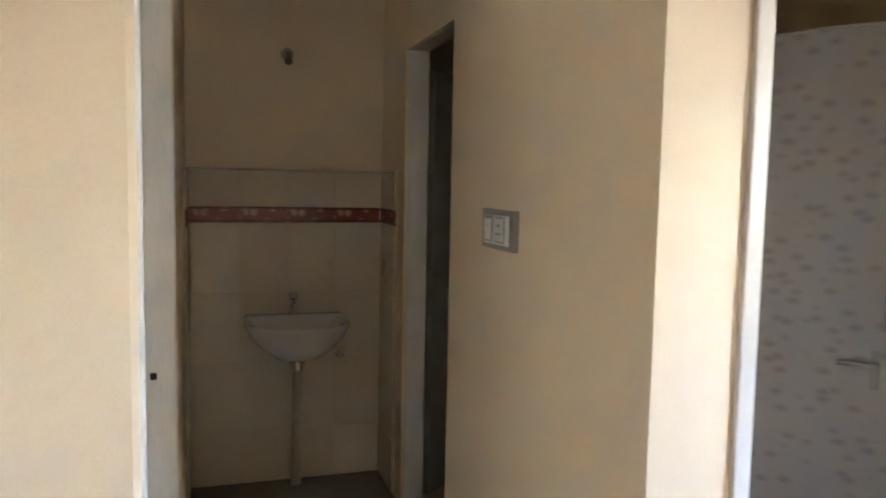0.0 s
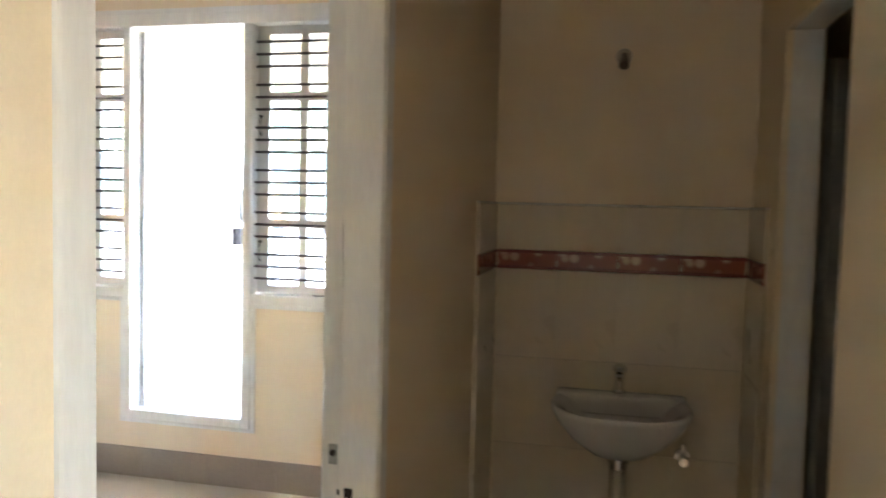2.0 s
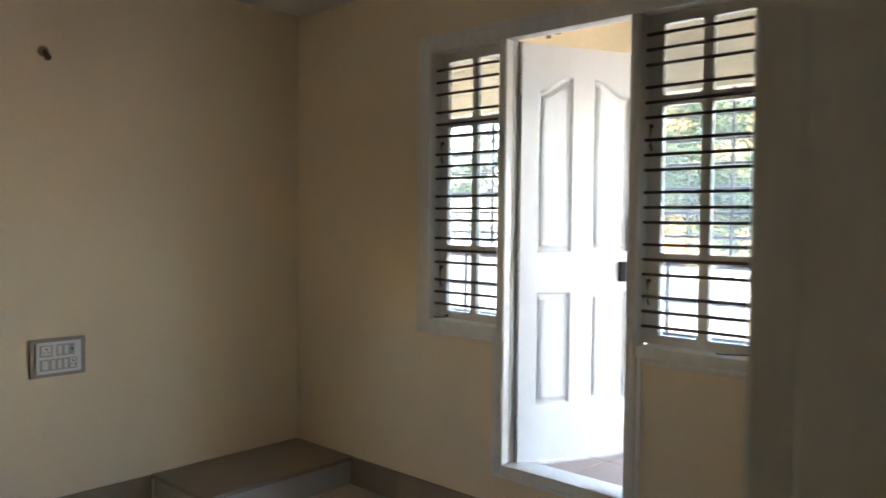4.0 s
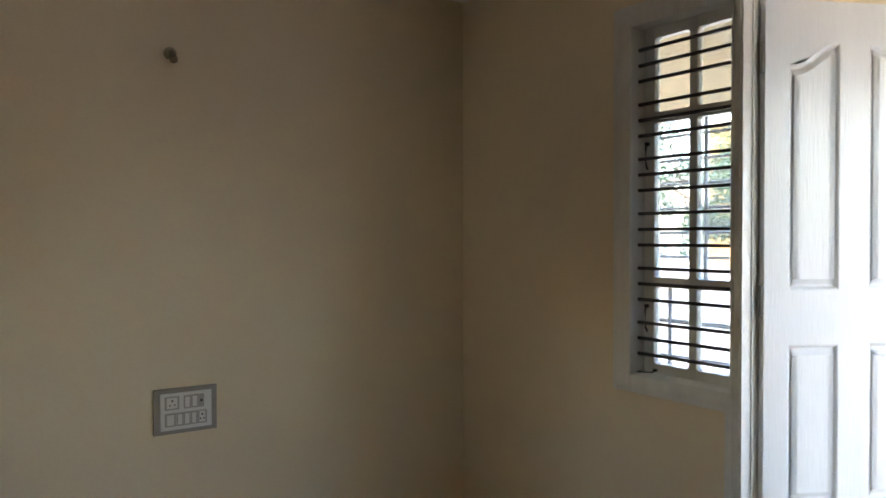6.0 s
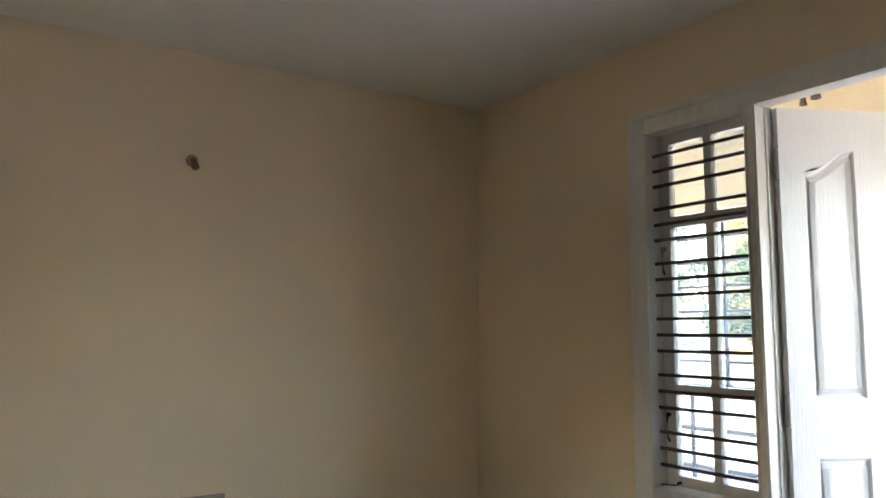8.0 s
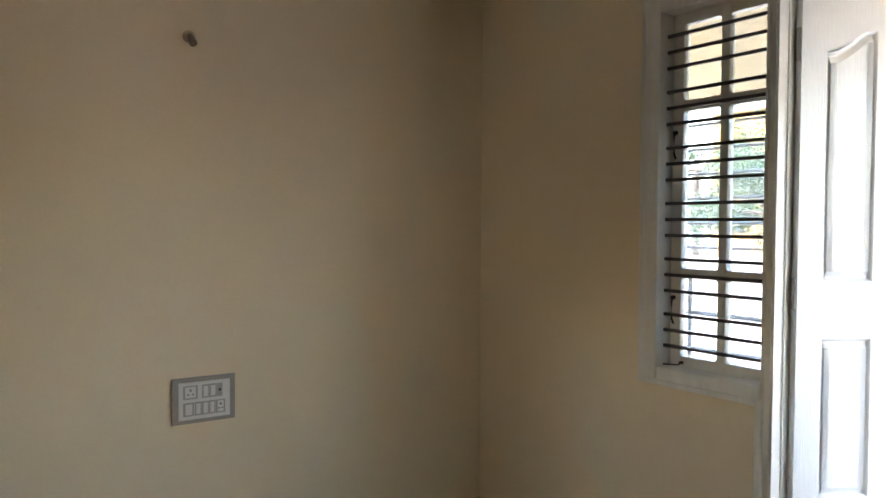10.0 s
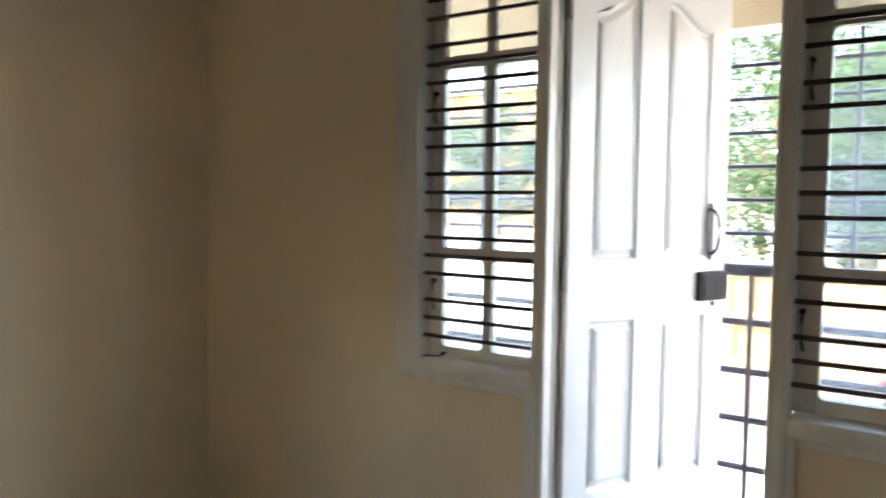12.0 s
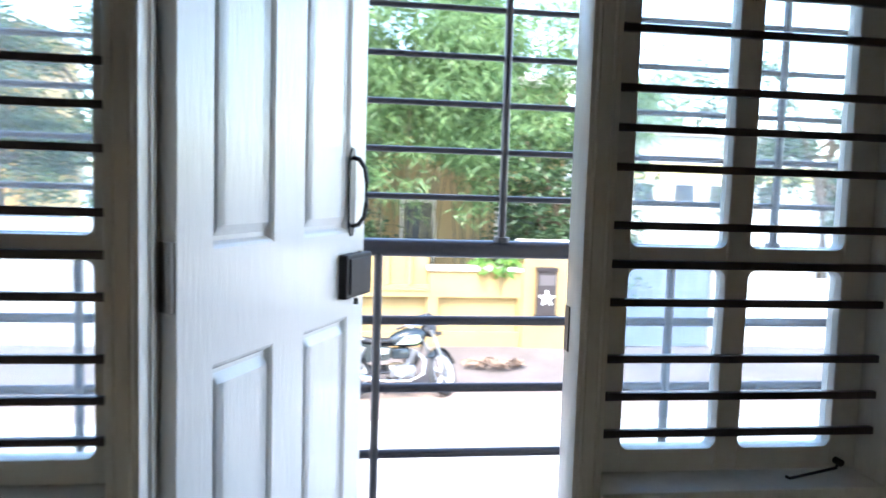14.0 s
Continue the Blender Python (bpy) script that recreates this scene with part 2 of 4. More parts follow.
def lathe(bm, profile, n=24, m=None, sx=1.0, sy=1.0):
    """Turns (radius, z) pairs round the z axis."""
    m = m or Matrix()
    rings = [[bm.verts.new(m @ Vector((r * sx * math.cos(6.28319 * k / n), r * sy * math.sin(6.28319 * k / n), z))) for k in range(n)] for r, z in profile]
    for a, b in zip(rings, rings[1:]):
        for k in range(n):
            bm.faces.new((a[k], a[(k + 1) % n], b[(k + 1) % n], b[k]))
    return bm


def prism(bm, outline, depth, m):
    """An outline in the xy plane pushed out along z, placed by m."""
    lo = [bm.verts.new(m @ Vector((x, y, 0))) for x, y in outline]
    hi = [bm.verts.new(m @ Vector((x, y, depth))) for x, y in outline]
    k = len(outline)
    bm.faces.new(list(reversed(lo)))
    bm.faces.new(hi)
    for i in range(k):
        bm.faces.new((lo[i], lo[(i + 1) % k], hi[(i + 1) % k], hi[i]))
    return bm


def mesh_of(name, bm, mat, smooth=False):
    bmesh.ops.recalc_face_normals(bm, faces=bm.faces)
    me = bpy.data.meshes.new(name)
    bm.to_mesh(me)
    bm.free()
    me.materials.append(mat)
    if smooth:
        me.shade_smooth()
        me.set_sharp_from_angle(angle=radians(40))
    return me


def solid(name, bm, mat, smooth=False):
    return new(name, mesh_of(name, bm, mat, smooth))


def part(name, bm, mat, parent, label="", smooth=False):
    ob = solid(name, bm, mat, smooth)
    ob.parent = parent
    if label:
        tagged(ob, label)
    return ob


def thing(name, m, label, category, group="", kind=""):
    ob = new(name)
    ob.empty_display_size = 0.05
    ob.matrix_world = m
    return tagged(ob, label, category, group, kind)


def B():
    return bmesh.new()


def structure(name, boxes, mat, label, category, bevel=0.0):
    bm = B()
    for b in boxes:
        box(bm, *b, bevel)
    return tagged(solid(name, bm, mat), label, category, kind="structure")


# ---- large structure ----
H = 2.85
structure("floor", [(-2.3, 5.0, -7.1, 0.0, -0.12, 0.0)], FLOORM, "pale beige polished floor tiles", "floor")
structure("ceiling", [(-2.3, 5.0, -7.1, 0.16, H, H + 0.15)], CEIL, "plain off-white painted plaster ceiling", "ceiling")
structure("wall_left", [(-2.28, -2.13, -3.27, 0.16, 0, H)], WALL, "cream painted plaster wall with a switchboard", "wall")
# wall with the door between two windows
structure("wall_front", [
    (-2.13, -1.025, 0, 0.15, 0, H), (0.838, 2.9, 0, 0.15, 0, H), (-1.025, 0.838, 0, 0.15, 2.515, H),
    (-1.025, -0.492, 0, 0.15, 0, 0.995), (0.262, 0.838, 0, 0.15, 0, 0.995), (-0.492, 0.262, 0, 0.15, 0, 0.325)],
    WALL, "cream painted wall around door and windows", "wall")
# the square opening is added, never seen, to brighten the front wall and mullions
structure("wall_back", [(-2.13, -1.12, -3.29, -3.12, 0, H), (-0.78, 1.640, -3.29, -3.12, 0, H), (-1.12, -0.78, -3.29, -3.12, 0, 1.1), (-1.12, -0.78, -3.29, -3.12, 1.44, H), (1.640, 1.703, -3.29, -3.158, 0, H)], WALL, "cream painted plaster wall with an added unseen opening for fill light", "wall")
structure("wall_partition", [
    (1.640, 1.722, -3.158, -2.338, 2.13, H), (1.640, 1.722, -2.338, 0, 0, H)],
    WALL, "cream painted partition wall with a doorway", "wall")
structure("wall_passage", [
    (2.54, 2.64, -3.25, -2.14, 0, H), (2.54, 2.556, -2.14, -2.09, 0, H), (2.54, 2.556, -2.09, -1.5, 2.02, H), (2.556, 2.64, -2.14, -1.385, 2.075, H), (2.54, 2.556, -1.5, -1.385, 0, H), (2.54, 2.64, -1.385, -1.0, 0, H)],
    WALL, "cream painted passage wall with a dark doorway", "wall")
structure("wall_alcove", [(1.722, 2.54, -1.11, -1.0, 0, H)], WALL, "cream painted wall above the wash basin tiles", "wall")
structure("alcove_floor", [(1.722, 2.54, -2.0, -1.11, 0, 0.21)], material("dark_step_stone", (0.20, 0.16, 0.12), 0.35, grain=0.2, stain=0.15), "raised dark stone floor under the wash basin", "floor")
structure("wall_hall", [(2.64, 2.715, -3.25, -3.12, 0, H), (2.715, 3.56, -3.25, -3.12, 2.12, H), (3.56, 5.0, -3.25, -3.12, 0, H)],
          WALL, "cream painted hall wall with a doorway", "wall")
structure("wall_hall_sides", [(-0.3, -0.15, -7.0, -3.29, 0, H), (4.85, 5.0, -7.0, -5.3, 0, H), (4.85, 5.0, -4.5, -1.8, 0, H), (4.85, 5.0, -5.3, -4.5, 0, 1.25), (4.85, 5.0, -5.3, -4.5, 1.95, H)], WALL, "cream painted hall side walls, one with a window", "wall")
structure("wall_hall_back", [(-0.3, 5.0, -7.15, -7.0, 0, H)],
          WALL, "plain cream painted hall wall", "wall")
structure("wall_utility", [(2.64, 3.15, -2.3, -2.2, 0, H), (3.10, 3.18, -2.2, -1.0, 0, H), (3.18, 4.85, -1.95, -1.8, 0, H), (2.64, 3.18, -1.0, -0.9, 0, H)],
          WALL, "cream painted utility room walls", "wall")


# ---- skirting tiles ----
def skirting(name, runs):
    """Runs of skirting tiles: start, direction, length, outward normal."""
    base = thing(name, Matrix(), "brown skirting tiles along the walls", "baseboard", kind="structure")
    for (x, y), (dx, dy), length, (nx, ny) in runs:
        n = max(1, round(length / 0.4))
        w = length / n
        bm = B()
        box(bm, 0.001, w - 0.001, 0, 0.011, 0, 0.165, 0.0025)
        me = mesh_of("skirting_tile", bm, SKIRT)
        turn = Matrix(((dx, nx, 0, 0), (dy, ny, 0, 0), (0, 0, 1, 0), (0, 0, 0, 1)))
        for i in range(n):
            o = new("skirting_tile", me)
            o.parent = base
            o.matrix_world = Matrix.Translation((x + dx * w * i, y + dy * w * i, 0)) @ turn
    return base


skirting("baseboard", [((-1.60, 0), (1, 0), 3.22, (0, -1)), ((-2.13, -3.12), (0, 1), 2.14, (1, 0)), ((1.640, -2.3), (0, 1), 2.28, (-1, 0)), ((-2.1, -3.12), (1, 0), 3.7, (0, 1))])

# low plinth in the corner of the room
plinth = thing("corner_plinth", pose(-1.86, -0.49, 0), "low brown stone plinth in the room corner", "plinth")
part("slab", box(B(), -0.27, 0.285, -0.49, 0.49, 0.145, 0.168, 0.004), SKIRT, plinth, "polished brown stone top slab")
part("riser", box(B(), -0.27, 0.272, -0.472, 0.49, 0.0, 0.145, 0.002), material("plinth_riser", (0.52, 0.48, 0.45), 0.2, grain=0.08, stain=0.1), plinth, "pale polished riser")

# ---- front frame unit: door between two windows ----
F0, F1 = -0.022, 0.125


def frame_unit():
    unit = thing("window_1", Matrix(), "off-white wooden frame joining door and two windows", "window frame", kind="structure")
    members = [("outer_stile", (-1.03, -0.955, 1.0, 2.515)), ("outer_stile", (0.768, 0.843, 1.0, 2.515)), ("mullion", (-0.497, -0.447, 0.33, 2.452)), ("mullion", (0.212, 0.262, 0.33, 2.452)),
               ("head", (-0.955, 0.768, 2.452, 2.515)), ("sill_rail", (-0.955, -0.497, 1.0, 1.05)), ("sill_rail", (0.262, 0.768, 1.0, 1.05)), ("threshold", (-0.447, 0.212, 0.33, 0.378))]
    for name, (x0, x1, z0, z1) in members:
        back = 0.056 if name == "head" or name == "mullion" and x0 > 0 else 0.096 if name == "mullion" else F1
        part(name, box(B(), x0, x1, F0, back, z0, z1, 0.005), FRAME, unit, smooth=True)
    # raised moulding round the outside, on the wall
    for x0, x1, z0, z1 in [(-1.055, -1.03, 0.975, 2.545), (0.843, 0.868, 0.975, 2.545), (-1.03, 0.843, 2.515, 2.545), (-1.03, -0.522, 0.975, 1.0), (0.287, 0.843, 0.975, 1.0),
                           (-0.522, -0.497, 0.305, 1.0), (0.262, 0.287, 0.305, 1.0), (-0.497, 0.262, 0.305, 0.33)]:
        part("moulding", box(B(), x0, x1, -0.014, 0.0, z0, z1, 0.005), FRAME, unit, smooth=True)
    # thin beads on the mullion faces
    for x in (-0.485, -0.459, 0.224, 0.250):
        part("bead", rod(B(), (x, F0 + 0.001, 0.40), (x, F0 + 0.001, 2.44), 0.004, n=8), FRAME, unit, smooth=True)
    part("door_stop", box(B(), -0.447, -0.441, 0.03, 0.075, 0.378, 2.452, 0.003), FRAME, unit)
    part("strike_plate", box(B(), 0.2100, 0.2125, 0.028, 0.050, 1.27, 1.345, 0.001), BLACKMETAL, unit)
    return unit


frame_unit()
BAR_Z = [2.366 - 0.2215 * g - 0.0635 * k for g in range(6) for k in range(3)]


def grille(x0, x1):
    g = thing("window_grille", Matrix(), "black painted square steel bars across the window", "window grille", "window grilles")
    bm = B()
    box(bm, x0 - 0.004, x1 + 0.004, -0.0065, 0.0065, -0.0065, 0.0065, 0.0015)
    me = mesh_of("bar", bm, BAR)
    for z in BAR_Z:
        o = new("bar", me)
        o.parent = g
        o.matrix_world = pose(0, 0.030, z, random.uniform(-3, 3), 0, 0)
    return g


grille(-0.955, -0.497)
grille(0.262, 0.768)


def fillet(bm, x, z, sx, sz, r, y0, y1):
    """A concave corner piece at (x, z), growing towards sx, sz."""
    pts = [(x, z)] + [(x + sx * (r - r * math.sin(a)), z + sz * (r - r * math.cos(a))) for a in [i * math.pi / 8 for i in range(5)]]
    lo = [bm.verts.new((px, y0, pz)) for px, pz in pts]
    hi = [bm.verts.new((px, y1, pz)) for px, pz in pts]
    for i in range(1, len(pts) - 1):
        bm.faces.new((lo[0], lo[i], lo[i + 1]))
        bm.faces.new((hi[0], hi[i + 1], hi[i]))
    for i in range(1, len(pts) - 1):
        bm.faces.new((lo[i], hi[i], hi[i + 1], lo[i + 1]))


def sash(x0, x1, cols, flip):
    """Casement sash with two columns and three rows of panes."""
    rows = [(1.092, 1.405), (1.443, 2.068), (2.110, 2.410)]
    s = thing("casement_window", Matrix(), "grey-white wooden casement sash with six dusty panes", "window", "window sashes")
    y0, y1 = 0.060, 0.096
    z0, z1 = 1.052, 2.468
    part("stile", box(B(), x0, cols[0][0], y0, y1, z0, z1, 0.003), SASH, s)
    part("stile", box(B(), cols[1][1], x1, y0, y1, z0, z1, 0.003), SASH, s)
    part("muntin", box(B(), cols[0][1], cols[1][0], y0, y1, z0, z1, 0.003), SASH, s)
    levels = [z0] + [v for r in rows for v in r] + [z1]
    for i in range(0, len(levels), 2):
        bm = B()
        for c in cols:
            box(bm, c[0], c[1], y0 + 0.001, y1 - 0.001, levels[i], levels[i + 1])
        part("rail", bm, SASH, s)
    for c in cols:
        for r in rows:
            for sx, x in ((1, c[0]), (-1, c[1])):
                for sz, z in ((1, r[0]), (-1, r[1])):
                    bm = B()
                    fillet(bm, x, z, sx, sz, 0.014, y0 + 0.002, y1 - 0.002)
                    part("corner_bead", bm, SASH, s)
    for c in cols:
        for r in rows:
            p = part("pane", box(B(), c[0] - 0.004, c[1] + 0.004, 0.077, 0.080, r[0] - 0.004, r[1] + 0.004), GLASS, s)
            p.visible_shadow = False
    # stay and latch
    hx = x0 + 0.02 if not flip else x0 + 0.032
    for z in (1.27, 1.93):
        bm = B()
        tube(bm, [(hx, y0 - 0.006, z + 0.055), (hx, y0 - 0.016, z + 0.04), (hx, y0 - 0.014, z - 0.03), (hx + 0.004, y0 - 0.008, z - 0.05)], 0.0042)
        rod(bm, (hx, y0 + 0.001, z + 0.055), (hx, y0 - 0.014, z + 0.055), 0.008)
        part("latch", bm, BLACKMETAL, s, "small black metal latch")
    return s


sash(-0.953, -0.499, [(-0.902, -0.733), (-0.698, -0.535)], False)
sash(0.246, 0.766, [(0.322, 0.495), (0.538, 0.713)], True)


def window_stay(x, sx):
    s = thing("window_stay", pose(x, 0.036, 1.05), "thin black metal window stay lying on the sill", "window stay", "window stays")
    part("arm", tube(B(), [(0, 0.012, 0.016), (-sx * 0.008, 0.006, 0.009), (-sx * 0.05, -0.004, 0.006), (-sx * 0.105, -0.022, 0.005), (-sx * 0.118, -0.028, 0.006), (-sx * 0.124, -0.026, 0.009)], 0.0026), BLACKMETAL, s)
    part("pivot", rod(B(), (0, 0.020, 0.018), (0, 0.004, 0.018), 0.0065), BLACKMETAL, s)
    return s


window_stay(0.724, 1)
window_stay(-0.885, 1)


# ---- entrance door, standing open outwards ----
def panel_outline(s0, s1, z0, z1, apex, apex_side):
    """Outline of a raised panel; its top swings up to apex on one side."""
    n = 12
    pts = [(s0 + (s1 - s0) * i / n, z0) for i in range(n + 1)]
    top = []
    for i in range(n + 1):
        u = i / n
        v = u if apex_side > 0 else 1 - u
        lift = (1 - math.cos(math.pi * min(1, max(0, (v - 0.08) / 0.84)))) / 2
        top.append((s0 + (s1 - s0) * u, z1 + (apex - z1) * lift))
    return pts + list(reversed(top))


def inset(points, d):
    c = [Vector(p) for p in points]
    out = []
    for i, p in enumerate(c):
        a, b = (p - c[i - 1]), (c[(i + 1) % len(c)] - p)
        na, nb = Vector((-a.y, a.x)).normalized(), Vector((-b.y, b.x)).normalized()
        k = (na + nb)
        out.append(p + k * (d / max(0.3, k.dot(na))))
    return [(p.x, p.y) for p in out]


def entrance_door():
    leaf_len, z0, z1, th = 0.705, 0.374, 2.444, 0.036
    ang = 64.5
    d = thing("entrance_door", pose(-0.406, 0.062, 0, 0, 0, ang), "white painted panelled wooden door standing open outwards", "door", kind="structure")
    panels = [(0.085, 0.281, 1.418, 2.216, 2.296, 1), (0.401, 0.618, 1.418, 2.216, 2.296, -1), (0.085, 0.281, 0.652, 1.222, 1.222, 1), (0.405, 0.618, 0.652, 1.222, 1.222, 1)]
    bm = B()
    # local axes: x along the leaf, y to its back, z up; the face seen is y = 0
    outer = [bm.verts.new((s, 0, z)) for s, z in ((-0.01, z0), (leaf_len, z0), (leaf_len, z1), (-0.01, z1))]
    edges = [bm.edges.new((outer[i], outer[(i + 1) % 4])) for i in range(4)]
    holes = []
    for p in panels:
        pts = panel_outline(*p)
        vs = [bm.verts.new((s, 0, z)) for s, z in pts]
        edges += [bm.edges.new((vs[i], vs[(i + 1) % len(vs)])) for i in range(len(vs))]
        holes.append((pts, vs))
    bmesh.ops.triangle_fill(bm, edges=edges, use_beauty=True)
    groups = [set(vs) for _, vs in holes]
    for f in [f for f in bm.faces if any(all(v in g for v in f.verts) for g in groups)]:
        bm.faces.remove(f)
    # moulding steps down, then the field rises again
    for pts, vs in holes:
        rings = [vs]
        for off, dep in ((0.006, 0.004), (0.012, 0.013), (0.020, 0.013), (0.038, 0.003)):
            rings.append([bm.verts.new((s, dep, z)) for s, z in inset(pts, off)])
        for a, b in zip(rings, rings[1:]):
            for i in range(len(a)):
                bm.faces.new((a[i], a[(i + 1) % len(a)], b[(i + 1) % len(a)], b[i]))
        f, n = rings[-1], len(pts) // 2
        for i in range(n - 1):
            bm.faces.new((f[i], f[i + 1], f[2 * n - 2 - i], f[2 * n - 1 - i]))
    back = [bm.verts.new((s, th, z)) for s, z in ((-0.01, z0), (leaf_len, z0), (leaf_len, z1), (-0.01, z1))]
    bm.faces.new(list(reversed(back)))
    for i in range(4):
        bm.faces.new((outer[i], back[i], back[(i + 1) % 4], outer[(i + 1) % 4]))
    part("leaf", bm, DOORW, d)
    # pull handle
    bm = B()
    prism(bm, [(0.016 * math.cos(a), 0.103 * (1 if math.sin(a) > 0 else -1) * (abs(math.sin(a)) ** 0.35)) for a in [i * 6.28319 / 20 for i in range(20)]], 0.004, Matrix(((1, 0, 0, 0.628), (0, 0, -1, 0), (0, 1, 0, 1.512), (0, 0, 0, 1))))
    handle = part("handle_plate", bm, BLACKMETAL, d, "black metal pull plate")
    bow = [(0.628, 0 - 0.004, 1.592), (0.630, -0.018, 1.588), (0.633, -0.031, 1.568), (0.634, -0.036, 1.535), (0.634, -0.036, 1.488), (0.633, -0.031, 1.455), (0.630, -0.018, 1.437), (0.628, -0.004, 1.433)]
    part("bow", tube(B(), bow, 0.0055), BLACKMETAL, handle, smooth=True)
    # rim lock on the free edge
    lock = part("rim_lock", box(B(), 0.565, 0.707, -0.022, 0.0, 1.268, 1.370, 0.004), DARK, d, "dark brown rim lock box")
    part("lock_cover", box(B(), 0.580, 0.697, -0.026, -0.022, 1.278, 1.360, 0.002), DARK, lock)
    part("bolt", box(B(), 0.707, 0.717, -0.016, -0.005, 1.285, 1.335, 0.002), STEEL, lock)
    part("lever", rod(B(), (0.660, -0.012, 1.362), (0.660, -0.012, 1.374), 0.006), STEEL, lock)
    part("knob", rod(B(), (0.640, -0.012, 1.263), (0.640, -0.012, 1.248), 0.006), BLACKMETAL, lock)
    # hinges
    for z in (0.55, 1.38, 2.24):
        h = part("hinge", rod(B(), (-0.016, 0.010, z - 0.055), (-0.016, 0.010, z + 0.055), 0.007), STEEL, d, "dull steel butt hinge")
        part("hinge_leaf", box(B(), -0.0125, -0.010, 0.002, 0.032, z - 0.055, z + 0.055), STEEL, h)
    return d


entrance_door()


# ---- passage door frame (doorway between hall passage and room) ----
def room_frame():
    f = thing("door_frame", Matrix(), "off-white painted door frame without its door", "door frame", kind="structure")
    x0, x1 = 1.612, 1.728
    for name, y0, y1, s in (("jamb", -3.158, -3.112, 1), ("jamb", -2.384, -2.338, -1)):
        bm = B()
        box(bm, x0 if s > 0 else 1.616, 1.708 if s > 0 else x1, y0, y1, 0, 2.13, 0.004)
        if s < 0:
            box(bm, 1.655, x1 - 0.002, y0 - 0.010, y0 + 0.001, 0, 2.085, 0.003)
        part(name, bm, FRAME, f)
    part("head", box(B(), x0, x1, -3.112, -2.384, 2.085, 2.13, 0.004), FRAME, f)
    part("strike_hole", box(B(), 1.665, 1.681, -2.3965, -2.393, 1.012, 1.030, 0.002), DARK, f, "dark latch hole")
    part("bolt_hole", box(B(), 1.648, 1.653, -2.386, -2.383, 1.012, 1.022, 0.001), DARK, f)
    part("strike_plate", box(B(), 1.631, 1.648, -2.387, -2.383, 1.068, 1.105, 0.001), STEEL, f, "small steel strike plate")
    part("screw", rod(B(), (1.64, -2.386, 1.09), (1.64, -2.3895, 1.09), 0.006), DARK, f)
    return f


room_frame()


def small_frame(name, label, y_axis, a0, a1, w0, w1, top, width=0.055):
    """A door frame: y_axis says whether the opening runs along y."""
    f = thing(name, Matrix(), label, "door frame", kind="structure")
    for n, p0, p1, z0, z1 in (("jamb", a0, a0 + width, 0, top), ("jamb", a1 - width, a1, 0, top), ("head", a0 + width, a1 - width, top - width, top)):
        b = (w0, w1, p0, p1, z0, z1) if y_axis else (p0, p1, w0, w1, z0, z1)
        part(n, box(B(), *b, 0.004), FRAME, f)
    return f


small_frame("door_frame", "grey painted frame of the dark bathroom doorway", True, -2.14, -1.44, 2.556, 2.636, 2.075)
small_frame("door_frame", "white painted door frame in the hall", False, 2.715, 3.56, -3.262, -3.11, 2.12, 0.036)

# bathroom door, ajar into the dark room
bd = thing("bathroom_door", pose(2.66, -1.41, 0.21, 0, 0, 40), "grey painted bathroom door opened inwards", "door", kind="structure")
part("leaf", box(B(), 0.0, 0.40, -0.03, 0.0, 0, 1.75, 0.003), material("grey_door_paint", (0.40, 0.40, 0.37), 0.4, grain=0.08, stain=0.1), bd)
part("knob", rod(B(), (0.35, -0.03, 0.82), (0.35, -0.06, 0.82), 0.012), STEEL, bd)

# printed laminate door in the utility room
ud = thing("utility_door", pose(3.22, -2.0, 0.0, 0, 0, math.degrees(math.atan2(-0.69, 0.58))), "grey printed laminate door standing half open", "door", kind="structure")
part("leaf", box(B(), 0.0, 0.92, -0.03, 0.0, 0.02, 2.0, 0.003), PVCDOOR, ud, "grey laminate with small leaf prints")
part("handle", tube(B(), [(0.80, -0.03, 1.0), (0.80, -0.065, 1.0), (0.74, -0.07, 1.0), (0.70, -0.068, 0.998)], 0.008), STEEL, ud, "dull steel lever handle", True)
part("handle_plate", box(B(), 0.788, 0.812, -0.036, -0.03, 0.92, 1.04, 0.003), STEEL, ud)
part("tower_bolt", rod(B(), (0.82, -0.04, 1.10), (0.82, -0.04, 1.26), 0.007), STEEL, ud)
part("edge_strip", tube(B(), [(0.0, -0.034, 2.0), (0.2, -0.034, 1.985), (0.45, -0.034, 1.99), (0.7, -0.034, 2.004), (0.92, -0.034, 2.0)], 0.004), SWITCHG, ud, "loose wavy edge strip")
small_frame("door_frame", "white painted utility door frame", False, 3.18, 4.10, -1.96, -1.79, 2.06)

# ---- balcony ----
structure("balcony_floor", [(-2.6, 2.9, 0.15, 1.05, 0.14, 0.345)], PORCH, "balcony slab", "floor")
bf = thing("balcony_tiles", Matrix(), "terracotta tiles on the balcony floor", "floor", kind="structure")
bm = B()
box(bm, 0.002, 0.298, 0.002, 0.298, 0, 0.012, 0.002)
tile_me = mesh_of("tile", bm, PORCHFLOOR)
for i in range(18):
    for j in range(3):
        o = new("tile", tile_me)
        o.parent = bf
        o.matrix_world = pose(-2.55 + 0.3 * i, 0.152 + 0.3 * j, 0.345)
structure("balcony_roof", [(-2.6, 2.9, 0.15, 1.15, 2.78, 2.95)], PORCH, "cream painted balcony ceiling", "ceiling")
structure("balcony_beam", [(-2.6, 2.9, 0.86, 1.02, 2.27, 2.78)], PORCH, "cream painted beam above the balcony grille", "beam", 0.006)
structure("balcony_pillars", [(-2.75, -2.55, 0.82, 1.06, -1.4, 2.95), (2.75, 2.95, 0.82, 1.06, -1.4, 2.95)], PORCH, "cream painted balcony pillars", "pillar", 0.006)
